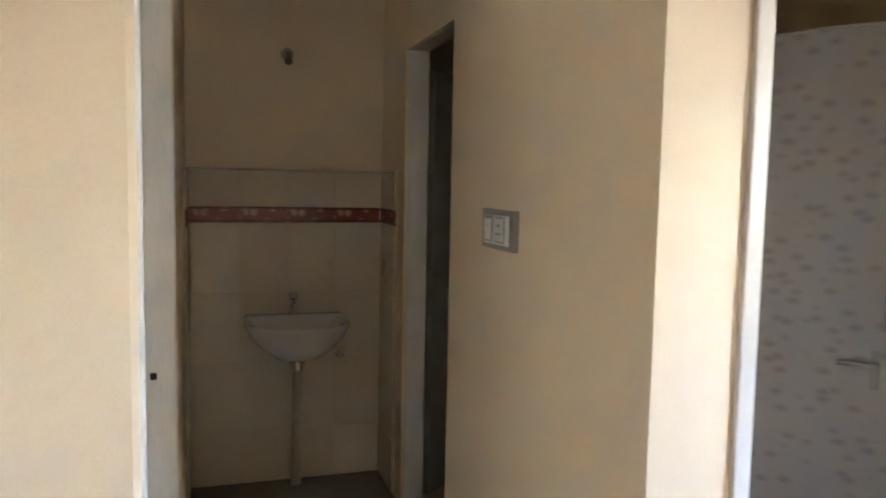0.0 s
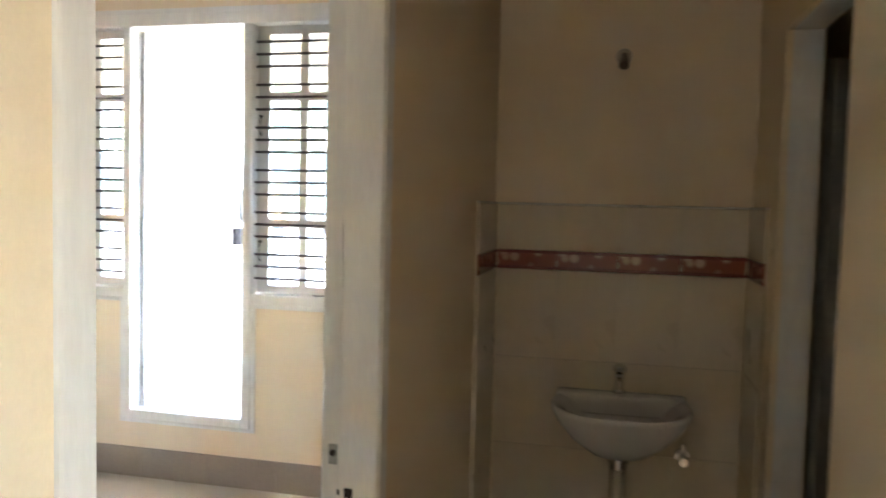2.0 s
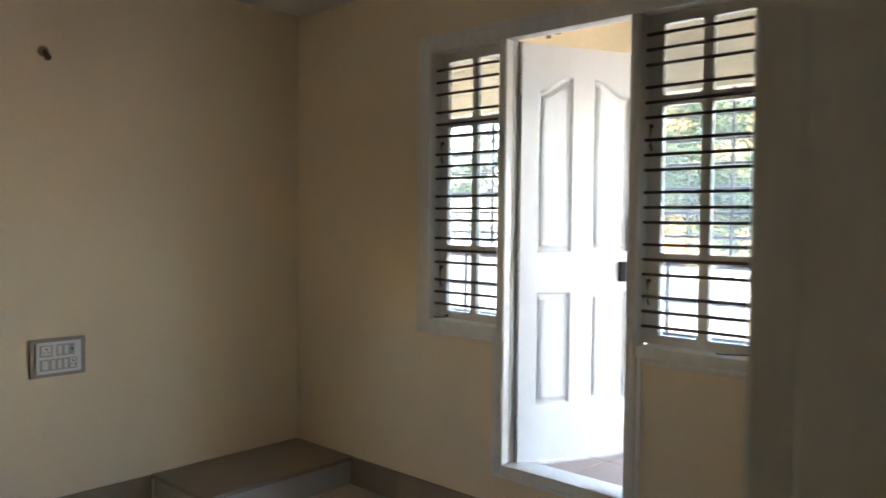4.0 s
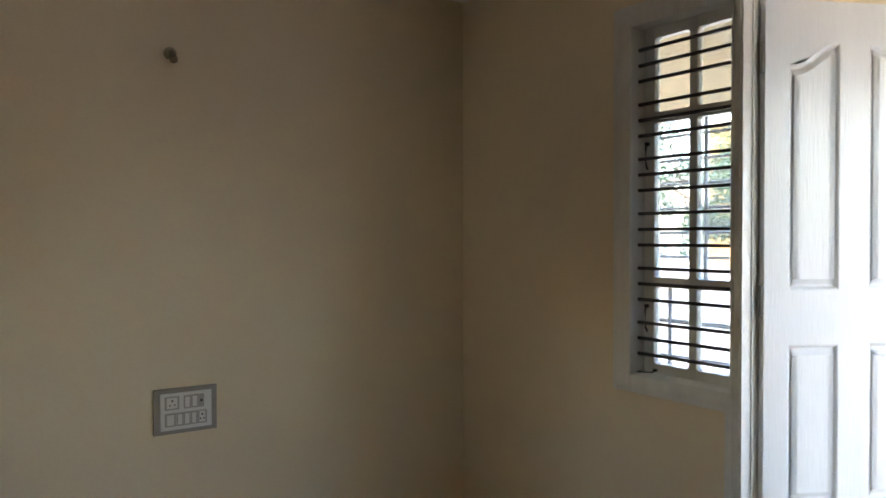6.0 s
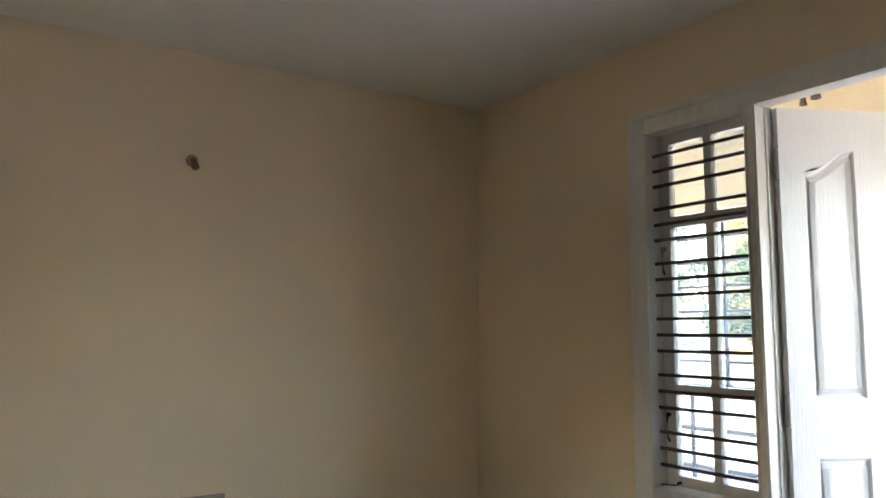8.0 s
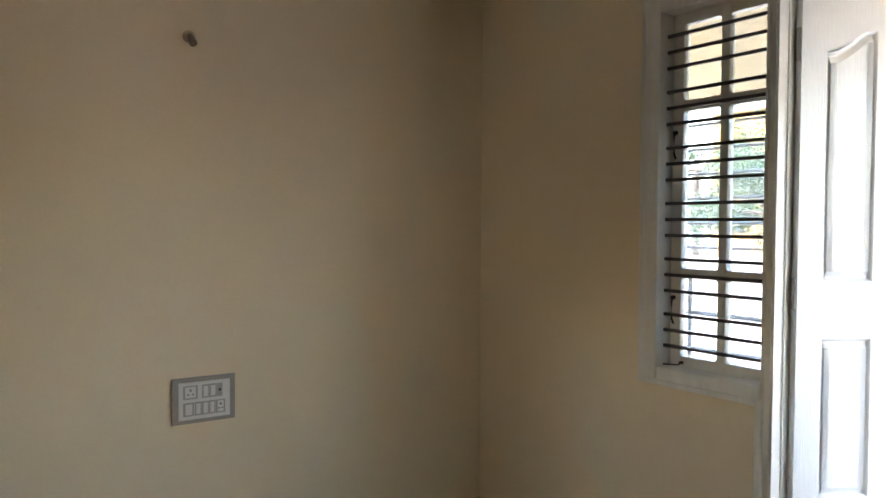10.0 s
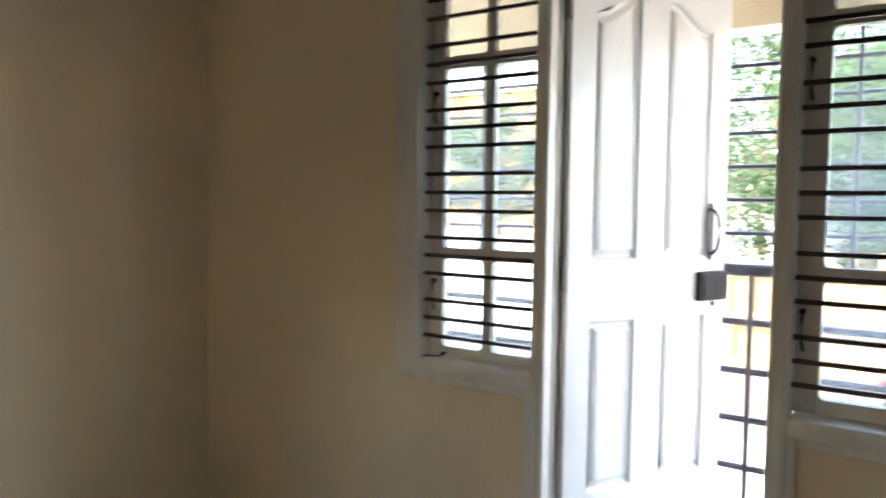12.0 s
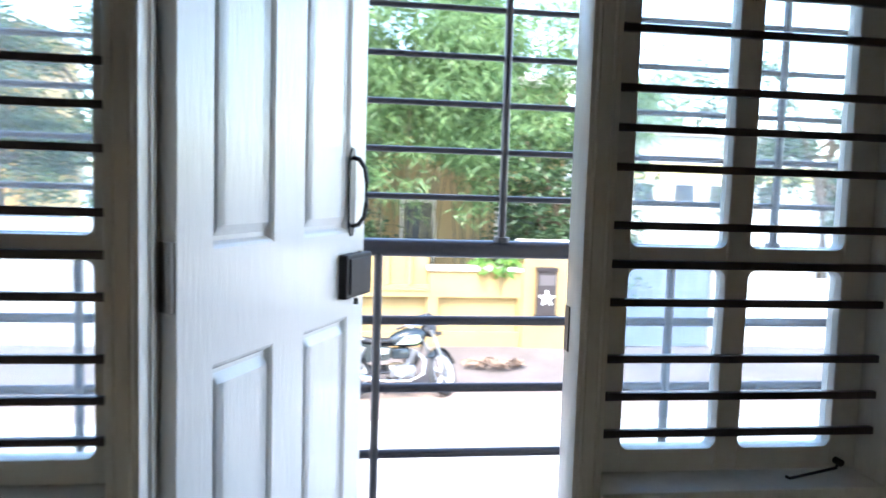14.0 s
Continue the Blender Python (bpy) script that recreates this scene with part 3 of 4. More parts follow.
structure("house_front", [(-2.75, 2.95, 0.0, 0.16, -1.4, 0.0), (-2.75, -2.285, 0.0, 0.15, 0.0, 2.95), (-2.75, 2.95, 0.9, 1.05, -1.4, 0.14)], PORCH, "cream painted house front below the balcony", "wall")


def railing():
    g = thing("balcony_grille", pose(0, 0.92, 0.357), "dark grey painted steel pipe railing with bars up to the beam", "railing")
    part("handrail", rod(B(), (-2.55, 0, 1.003), (2.75, 0, 1.003), 0.025, n=16), RAIL, g, smooth=True)
    for z in (1.158, 0.967, 0.778, 0.588, 0.42):
        part("lower_bar", rod(B(), (-2.55, 0, z - 0.357), (2.75, 0, z - 0.357), 0.0135, n=12), RAIL, g, smooth=True)
    for k in range(7):
        z = 1.501 + 0.1278 * k
        if z < 2.26:
            part("upper_bar", rod(B(), (-2.55, 0, z - 0.357), (2.75, 0, z - 0.357), 0.0085, n=10), RAIL, g, smooth=True)
    for x in (-2.15, -1.5, -0.83, -0.054, 0.79, 1.6, 2.35):
        part("post", rod(B(), (x, -0.008, 0), (x, -0.008, 0.99), 0.0125, n=12), RAIL, g, smooth=True)
    for x in (-2.03, -1.28, -0.48, 0.287, 1.1, 1.92):
        rodp = part("upright", rod(B(), (x, -0.006, 1.01), (x, -0.006, 1.92), 0.0115, n=12), RAIL, g, smooth=True)
        part("collar", rod(B(), (x, -0.006, 1.024), (x, -0.006, 1.038), 0.022, n=14), RAIL, rodp, smooth=True)
    return g


railing()

# string of small bells hanging from the balcony ceiling
chime = thing("hanging_bells", pose(-0.60, 0.52, 2.78), "small brown bells hanging on threads from the balcony ceiling", "hanging bells")
for dx, dz, r in ((0.07, -0.17, 0.022), (0.015, -0.185, 0.016), (-0.08, -0.145, 0.024)):
    bell = part("bell", lathe(B(), [(0.0, 0.045), (r * 0.45, 0.042), (r * 0.75, 0.02), (r, 0.0), (r * 0.85, 0.0), (0.0, 0.03)], 14, Matrix.Translation((dx, 0, dz - 0.02))), HOLDER, chime, smooth=True)
    part("thread", rod(B(), (dx, 0, 0), (dx, 0, dz + 0.02), 0.0015, n=6), DARK, bell)


# ---- wash basin alcove ----
def tiled(name, label, m, cols, width):
    """Wall tiles 0.2 x 0.3 with a red border course, on a grout bed. Local x along the wall, y out of it."""
    base = thing(name, m, label, "wall tiles", kind="structure")
    part("grout_bed", box(B(), 0, width, 0.0, 0.006, 0.212, 1.550), GROUT, base)
    w = width / cols
    courses = [(0.214, 0.44), (0.442, 0.738), (0.74, 1.036), (1.038, 1.333), (1.400, 1.548)]
    for z0, z1 in courses:
        bm = B()
        box(bm, 0.0006, w - 0.0006, 0.001, 0.010, z0 + 0.0006, z1 - 0.0006, 0.0012)
        me = mesh_of("tile", bm, TILE)
        for i in range(cols):
            o = new("tile", me)
            o.parent = base
            o.matrix_world = m @ Matrix.Translation((w * i, random.uniform(0, 0.0006), 0))
    bm = B()
    box(bm, 0.0006, w - 0.0006, 0.001, 0.011, 1.3345, 1.3985, 0.002)
    bme = mesh_of("border_tile", bm, BANDM)
    bm = B()
    box(bm, 0, w, 0.0105, 0.0125, 1.3365, 1.345, 0.001)
    box(bm, 0, w, 0.0105, 0.0125, 1.388, 1.3965, 0.001)
    line = mesh_of("border_line", bm, material("border_line", (0.20, 0.045, 0.028), 0.2, stain=0.1))
    for i in range(cols):
        for nme, me in (("border_tile", bme), ("border_line", line)):
            o = new(nme, me)
            o.parent = base
            o.matrix_world = m @ Matrix.Translation((w * i, 0, 0))
    part("edge_strip", box(B(), -0.004, width + 0.004, 0.0, 0.013, 1.550, 1.557, 0.002), COPING, base)
    return base


tiled("tiles_back", "cream wall tiles with a red flowered border", Matrix(((1, 0, 0, 1.735), (0, -1, 0, -1.11), (0, 0, 1, 0), (0, 0, 0, 1))), 4, 0.793)
tiled("tiles_left", "cream tile return with a red border", Matrix(((0, 1, 0, 1.722), (1, 0, 0, -1.46), (0, 0, 1, 0), (0, 0, 0, 1))), 2, 0.336)
tiled("tiles_right", "cream tile return with a red border", Matrix(((0, -1, 0, 2.54), (1, 0, 0, -1.39), (0, 0, 1, 0), (0, 0, 0, 1))), 1, 0.266)


def wash_basin():
    b = thing("wash_basin", pose(2.155, -1.123, 0.78), "small white porcelain wall-hung wash basin", "wash basin")
    bm = B()
    n = 28
    rings = []
    # outline: flat back, rounded front; sections from the underside over the rim into the bowl
    for sc, z in ((0.20, 0.00), (0.42, 0.012), (0.70, 0.055), (0.90, 0.105), (0.985, 0.14), (1.0, 0.152), (0.985, 0.160), (0.93, 0.158), (0.82, 0.145), (0.62, 0.085), (0.30, 0.055), (0.05, 0.05)):
        ring = []
        for k in range(n):
            a = 2 * math.pi * k / n
            x = 0.212 * math.copysign(abs(math.cos(a)) ** 0.8, math.cos(a)) * sc
            s = math.sin(a)
            y = -0.16 + (0.155 * s if s > 0 else 0.19 * s) * sc
            if s > 0:
                y = -0.16 + 0.155 * min(1, s * 1.6) * sc
            ring.append(bm.verts.new((x, y, z)))
        rings.append(ring)
    for a, c in zip(rings, rings[1:]):
        for k in range(n):
            bm.faces.new((a[k], a[(k + 1) % n], c[(k + 1) % n], c[k]))
    bm.faces.new(list(reversed(rings[0])))
    bm.faces.new(rings[-1])
    part("bowl", bm, PORCELAIN, b, smooth=True)
    part("back_ledge", box(B(), -0.205, 0.205, -0.07, 0.0, 0.10, 0.168, 0.012), PORCELAIN, b, smooth=True)
    part("drain", rod(B(), (0, -0.16, 0.052), (0, -0.16, 0.058), 0.022, n=16), CHROME, b)
    waste = part("waste_coupling", rod(B(), (0, -0.14, 0.0), (0, -0.14, -0.045), 0.026, n=16), CHROME, b, "chrome waste coupling", True)
    part("collar", rod(B(), (0, -0.14, -0.012), (0, -0.14, -0.022), 0.034, n=16), CHROME, waste, smooth=True)
    part("waste_pipe", tube(B(), [(0, -0.14, -0.04), (0, -0.14, -0.12), (0.004, -0.12, -0.16), (0.006, -0.075, -0.22), (0.006, -0.055, -0.30), (0.006, -0.05, -0.57)], 0.021, 12), PVC, b, "grey plastic waste pipe down to the floor", True)
    return b


wash_basin()
tap = thing("tap", pose(2.150, -1.155, 0.945), "chrome pillar tap on the wash basin", "tap")
part("body", lathe(B(), [(0.0, 0.0), (0.022, 0.0), (0.022, 0.012), (0.014, 0.018), (0.014, 0.06), (0.017, 0.066), (0.0, 0.068)], 16), CHROME, tap, smooth=True)
part("spout", tube(B(), [(0, 0, 0.04), (0, -0.04, 0.052), (0, -0.075, 0.048), (0, -0.085, 0.028)], [0.012, 0.011, 0.010, 0.010], 10), CHROME, tap, smooth=True)
part("knob", lathe(B(), [(0.0, 0.066), (0.008, 0.068), (0.021, 0.074), (0.022, 0.088), (0.012, 0.096), (0.0, 0.097)], 12), CHROME, tap, smooth=True)
valve = thing("angle_valve", pose(2.357, -1.121, 0.752), "small chrome angle valve on the tiles", "valve")
part("flange", rod(B(), (0, 0, 0), (0, -0.008, 0), 0.022, n=16), CHROME, valve, smooth=True)
part("body", rod(B(), (0, -0.008, 0), (0, -0.055, 0), 0.012, n=12), CHROME, valve, smooth=True)
part("knob", rod(B(), (0, -0.055, 0), (0, -0.085, 0), 0.018, 0.014, n=10), CHROME, valve, smooth=True)
part("outlet", rod(B(), (0, -0.035, 0), (0, -0.035, 0.045), 0.009, n=10), CHROME, valve, smooth=True)


# ---- lamp holders on the walls ----
def lamp_holder(m):
    """Round plate with a slanting bulb socket; local z points out of the wall."""
    h = thing("lamp_holder", m, "small brown wall lamp holder without a bulb", "lamp holder", "lamp holders")
    part("base", lathe(B(), [(0.026, 0.0), (0.026, 0.008), (0.022, 0.016), (0.013, 0.024), (0.0, 0.024)], 18), material("cream_plastic", (0.42, 0.34, 0.24), 0.4, stain=0.1), h, smooth=True)
    part("neck", rod(B(), (0, 0, 0.02), (0.0, -0.022, 0.045), 0.012), HOLDER, h, smooth=True)
    part("socket", rod(B(), (0, -0.018, 0.040), (0, -0.038, 0.062), 0.0155, 0.0165, n=16), HOLDER, h, smooth=True)
    return h


lamp_holder(Matrix(((0, 0, 1, -2.13), (1, 0, 0, -1.52), (0, 1, 0, 2.375), (0, 0, 0, 1))))
lamp_holder(Matrix(((1, 0, 0, 2.128), (0, 0, -1, -1.11), (0, 1, 0, 2.033), (0, 0, 0, 1))))


# ---- switchboards ----
def switchboard(m, w, h, rows, label, k=0.82):
    """Grey box with a white plate; local x along the wall, y up, z out."""
    s = thing("switchboard", m, label, "switchboard", "switchboards")
    part("box_rim", prism(B(), [(-w / 2, -h / 2), (w / 2, -h / 2), (w / 2, h / 2), (-w / 2, h / 2)], 0.014, Matrix()), PLATE, s)
    plate = part("plate", box(B(), -w * k / 2, w * k / 2, -h * k / 2, h * k / 2, 0.014, 0.021, 0.002), SWITCH, s)
    for y0, y1, cells in rows:
        for x0, x1, kind in cells:
            part("module", box(B(), x0, x1, y0, y1, 0.021, 0.0235, 0.001), SWITCHG, plate)
            if kind == "switch":
                bm = box(B(), x0 + (x1 - x0) * 0.2, x1 - (x1 - x0) * 0.2, y0 + 0.006, y1 - 0.006, 0.0235, 0.029, 0.001)
                for v in bm.verts:
                    if v.co.z > 0.027 and v.co.y < (y0 + y1) / 2:
                        v.co.z -= 0.0035
                part("rocker", bm, SWITCH, plate)
            elif kind == "socket":
                part("socket", box(B(), x0 + 0.008, x1 - 0.008, y0 + 0.006, y1 - 0.004, 0.0235, 0.026, 0.001), SWITCH, plate)
                bm = B()
                for px, py, r in (((x0 + x1) / 2, y0 + (y1 - y0) * 0.68, 0.0042), (x0 + (x1 - x0) * 0.33, y0 + (y1 - y0) * 0.36, 0.0032), (x0 + (x1 - x0) * 0.67, y0 + (y1 - y0) * 0.36, 0.0032)):
                    rod(bm, (px, py, 0.0255), (px, py, 0.0264), r)
                part("pin_holes", bm, DARK, plate)
            elif kind == "lamp":
                part("turn_lamp", rod(B(), ((x0 + x1) / 2, (y0 + y1) / 2, 0.0235), ((x0 + x1) / 2, (y0 + y1) / 2, 0.026), 0.005), DARK, plate)
    return s


big_rows = [
    (0.008, 0.064, [(-0.090, -0.030, "socket"), (-0.012, 0.018, "switch"), (0.019, 0.049, "switch"), (0.050, 0.074, "lamp")]),
    (-0.062, -0.006, [(-0.090, -0.044, "switch"), (-0.042, -0.014, "switch"), (-0.013, 0.016, "switch"), (0.017, 0.044, "switch"), (0.045, 0.086, "socket")])]
switchboard(Matrix(((0, 0, 1, -2.13), (1, 0, 0, -1.466), (0, 1, 0, 0.876), (0, 0, 0, 1))), 0.262, 0.190, big_rows, "grey wall switchboard with white switches and sockets")
switchboard(Matrix(((0, 0, -1, 2.54), (-1, 0, 0, -2.535), (0, 1, 0, 1.397), (0, 0, 0, 1))), 0.222, 0.104, [(-0.034, 0.034, [(-0.07, -0.01, "switch"), (0.005, 0.07, "socket")])], "small grey switchboard in the passage", 0.74)

# ---- street ----
GZ = -1.3
structure("ground", [(-400, 400, 0.9, 400, GZ - 0.3, GZ)], ROAD, "pale dusty street surface", "road")
bm = B()
nx = 40
for i in range(nx + 1):
    for j in range(7):
        x = -30 + 70 * i / nx
        y = 8.9 + j * 0.25
        z = GZ + 0.05 + 0.28 * min(1, j / 5.5) + 0.02 * math.sin(x * 2.1 + j)
        bm.verts.new((x, y, z))
bm.verts.ensure_lookup_table()
for i in range(nx):
    for j in range(6):
        bm.faces.new([bm.verts[i * 7 + j], bm.verts[(i + 1) * 7 + j], bm.verts[(i + 1) * 7 + j + 1], bm.verts[i * 7 + j + 1]])
edge = [bm.verts[i * 7] for i in range(nx + 1)]
low = [bm.verts.new((v.co.x, v.co.y - 0.03, GZ - 0.05)) for v in edge]
for i in range(nx):
    bm.faces.new((edge[i], edge[i + 1], low[i + 1], low[i]))
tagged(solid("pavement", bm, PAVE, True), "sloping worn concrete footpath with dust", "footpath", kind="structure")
structure("verge", [(-30, 40, 7.7, 8.9, GZ - 0.1, GZ + 0.012)], EARTH, "strip of dry earth along the street", "ground")


def leaf_pile(x, y, z, n, rx, ry, h):
    rng = np.random.default_rng(5)
    verts, faces = [], []
    for i in range(n):
        u, a = math.sqrt(rng.random()), rng.random() * 6.283
        c = Vector((u * rx * math.cos(a), u * ry * math.sin(a), h * (1 - u) * rng.random() + 0.01))
        q = Euler((rng.normal() * 0.5, rng.normal() * 0.5, rng.random() * 6.28)).to_quaternion()
        L = rng.uniform(0.05, 0.11)
        k = len(verts)
        for p in ((-L, 0, 0), (0, L * 0.3, 0.012), (L, 0, 0), (0, -L * 0.3, 0.012)):
            verts.append(c + q @ Vector(p))
        faces += [(k, k + 1, k + 2), (k, k + 2, k + 3)]
    me = bpy.data.meshes.new("leaf_litter")
    me.from_pydata(verts, [], faces)
    me.materials.append(DRYLEAF)
    o = new("leaf_litter", me)
    o.location = (x, y, z)
    return tagged(o, "heap of dry brown leaves on the footpath", "dry leaves", kind="stuff")


leaf_pile(2.12, 9.62, -1.07, 190, 0.48, 0.26, 0.04)
leaf_pile(-0.9, 8.75, -1.29, 130, 0.8, 0.4, 0.03)


# ---- yellow compound wall ----
def compound_wall():
    w = thing("compound_wall", pose(0, 10.3, -1.02), "yellow painted compound wall with recessed panels and picket posts", "compound wall", kind="structure")
    Z = lambda z: z + 1.02
    x0, x1, x2 = -3.0, 1.24, 2.70
    part("base_wall", box(B(), x0, x2, 0.10, 0.24, 0, Z(-0.12)), YELLOW, w)
    part("plinth_course", box(B(), x0, x2, 0.0, 0.10, 0, Z(-0.74), 0.006), YELLOW, w)
    part("ledge", box(B(), x0, x1, -0.03, 0.10, Z(-0.20), Z(-0.075), 0.010), YELLOW, w)
    part("lip", box(B(), x0, x1, -0.045, 0.0, Z(-0.10), Z(-0.075), 0.006), YELLOW, w)
    part("upper_wall", box(B(), x1, x2, 0.0, 0.22, Z(-0.12), Z(0.21), 0.004), YELLOW, w)
    part("top_band", box(B(), x1, x2, 0.0, 0.10, Z(-0.20), Z(-0.12)), YELLOW, w)
    part("coping", box(B(), x1 - 0.03, x2, -0.04, 0.25, Z(0.21), Z(0.28), 0.010), COPING, w, "weathered white coping")
    for x in (-2.66, -1.36, 0.0, 1.21):
        part("panel_pier", box(B(), x, x + 0.175, 0.0, 0.10, Z(-0.74), Z(-0.20), 0.004), YELLOW, w)
    part("panel_pier", box(B(), 2.645, x2, 0.0, 0.10, Z(-0.74), Z(-0.20), 0.004), YELLOW, w)
    part("panel_backing", box(B(), x0, x1, 0.115, 0.18, Z(-0.075), Z(0.57), 0.004), YELLOW, w)
    part("foot_rail", box(B(), x0, x1, 0.035, 0.115, Z(-0.075), Z(-0.015), 0.006), YELLOW, w)
    part("top_rail", box(B(), x0, x1, 0.03, 0.18, Z(0.57), Z(0.63), 0.008), YELLOW, w)
    low = mesh_of("rib", box(B(), -0.036, 0.036, 0.025, 0.115, Z(-0.015), Z(0.57), 0.006), YELLOW)
    for i in range(12):
        o = new("rib", low)
        o.parent = w
        o.location = (0.94 - 0.353 * i, 0, 0)
    tall = mesh_of("picket_post", box(B(), -0.04, 0.04, 0.05, 0.13, Z(0.63), Z(0.99), 0.006), YELLOW)
    for i in range(8):
        o = new("picket_post", tall)
        o.parent = w
        o.location = (-0.119 - 0.353 * i, 0, 0)
    part("pillar", box(B(), x2, 3.56, -0.04, 0.34, 0, Z(0.62), 0.01), YELLOW, w)
    part("pillar_cap", box(B(), x2 - 0.04, 3.60, -0.09, 0.38, Z(0.62), Z(0.70), 0.012), COPING, w)
    return w


compound_wall()
box_sign = thing("letter_box", pose(3.06, 10.26, -0.08), "dark metal letter box with a white star", "letter box")
part("body", box(B(), -0.155, 0.155, -0.10, 0.0, -0.36, 0.36, 0.01), material("letterbox_paint", (0.02, 0.013, 0.013), 0.5, grain=0.15, stain=0.2), box_sign)
part("hood", box(B(), -0.165, 0.165, -0.12, 0.0, 0.31, 0.375, 0.01), DARK, box_sign)
part("name_plate", box(B(), -0.13, 0.13, -0.106, -0.10, 0.10, 0.26, 0.003), material("grey_plate", (0.06, 0.05, 0.05), 0.5), box_sign)
star_pts = [((0.135 if i % 2 == 0 else 0.058) * math.sin(i * math.pi / 5), (0.135 if i % 2 == 0 else 0.058) * math.cos(i * math.pi / 5)) for i in range(10)]
part("star", prism(B(), star_pts, 0.012, Matrix(((1, 0, 0, 0), (0, 0, -1, -0.10), (0, 1, 0, -0.10), (0, 0, 0, 1)))), STARW, box_sign, "white painted star")
part("shelf", box(B(), -0.17, 0.17, -0.12, 0.0, -0.40, -0.355, 0.006), DARK, box_sign)


# ---- foliage ----
def leaf_cloud(name, clumps, per, length, width, droop, mat, parent, seed, spread=None):
    """Leaves scattered in clumps (x, y, z, r): thin folded blades with their own lean."""
    rng = np.random.default_rng(seed)
    verts, faces = [], []
    for cx, cy, cz, r in clumps:
        n = int(per * r * r)
        p = rng.normal(size=(n, 3))
        p /= np.linalg.norm(p, axis=1)[:, None]
        p *= (r * rng.random(n) ** 0.45)[:, None]
        p[:, 2] *= 0.8
        p += (cx, cy, cz)
        for c in p:
            a, L = rng.random() * 6.283, length * rng.uniform(0.6, 1.3)
            d = np.array((math.cos(a), math.sin(a), -droop * rng.uniform(0.2, 1.4) + 0.15 * rng.normal()))
            d /= np.linalg.norm(d)
            s = np.cross(d, rng.normal(size=3))
            s /= np.linalg.norm(s)
            k = len(verts)
            m = c + d * L * 0.45
            verts += [c, m + s * width, c + d * L + np.array((0, 0, -0.12 * L)), m - s * width]
            faces += [(k, k + 1, k + 2), (k, k + 2, k + 3)]
    me = bpy.data.meshes.new(name)
    me.from_pydata([tuple(v) for v in verts], [], faces)
    me.materials.append(mat)
    o = new(name, me)
    o.parent = parent
    o.matrix_parent_inverse = parent.matrix_world.inverted()
    return o


def bamboo(x, y, n, h, seed, lean=0.9):
    rng = random.Random(seed)
    t = thing("bamboo", pose(x, y, GZ + 0.2), "tall clump of green bamboo behind the yellow wall", "bamboo", "bamboo clumps")
    clumps = []
    for i in range(n):
        a = rng.uniform(0, 6.28)
        bx, by = 0.7 * math.cos(a) * rng.random() ** 0.5, 0.4 * math.sin(a)
        hh = h * rng.uniform(0.7, 1.05)
        ox, oy = lean * math.cos(a) * rng.uniform(0.6, 1.6), lean * math.sin(a) * rng.uniform(0.3, 1.1) - 0.4
        pts = [(bx + ox * (u ** 2), by + oy * (u ** 2), hh * (u - 0.18 * u ** 3)) for u in [j / 8 for j in range(9)]]
        part("culm", tube(B(), pts, [0.017 * (1 - 0.75 * j / 8) for j in range(9)], 6), CULM, t)
        for u in (0.40, 0.48, 0.56, 0.64, 0.72, 0.80, 0.88, 0.94, 1.0):
            px, py, pz = bx + ox * u * u, by + oy * u * u, hh * (u - 0.18 * u ** 3)
            for _ in range(2):
                c = (x + px + rng.uniform(-0.5, 0.5), y + py + rng.uniform(-0.5, 0.3), GZ + 0.2 + pz + rng.uniform(-0.25, 0.2), rng.uniform(0.28, 0.5))
                # the culms are bare near the ground
                if c[2] > 2.05 or rng.random() < 0.22:
                    clumps.append(c)
    leaf_cloud("crown", clumps, 420, 0.25, 0.0135, 0.95, BAMBOO, t, seed)
    return t


def tree(x, y, h, r, seed, leafm=GREEN, label="leafy green street tree", base=GZ, low=0.35, per=330, size=0.11, big=1.0):
    rng = random.Random(seed)
    t = thing("tree", pose(x, y, base), label, "tree", "street trees")
    trunk = [(0, 0, 0), (0.05, 0.02, h * 0.2), (-0.04, 0.05, h * 0.4), (0.06, 0, h * 0.6)]
    part("trunk", tube(B(), trunk, [0.16 * big, 0.13 * big, 0.11 * big, 0.07 * big], 9), BARK, t)
    clumps = []
    for i in range(11):
        a = i * 2.4 + rng.uniform(-0.4, 0.4)
        z0 = h * rng.uniform(0.28, 0.6)
        e = Vector((r * math.cos(a) * rng.uniform(0.55, 1), r * math.sin(a) * rng.uniform(0.55, 1), h * rng.uniform(low, 1.0)))
        mid = Vector((e.x * 0.45, e.y * 0.45, (z0 + e.z) / 2 + 0.15))
        part("limb", tube(B(), [(0, 0, z0), mid, e], [0.055 * big, 0.035 * big, 0.012 * big], 6), BARK, t)
        for k in range(6):
            f = rng.uniform(0.45, 1.1)
            clumps.append((x + e.x * f + big * rng.uniform(-0.5, 0.5), y + e.y * f + big * rng.uniform(-0.5, 0.5), base + z0 + (e.z - z0) * f + big * rng.uniform(-0.4, 0.4), big * rng.uniform(0.3, 0.62)))
    leaf_cloud("crown", clumps, per / big ** 2, size * big, size * big * 0.28, 0.3, leafm, t, seed)
    return t


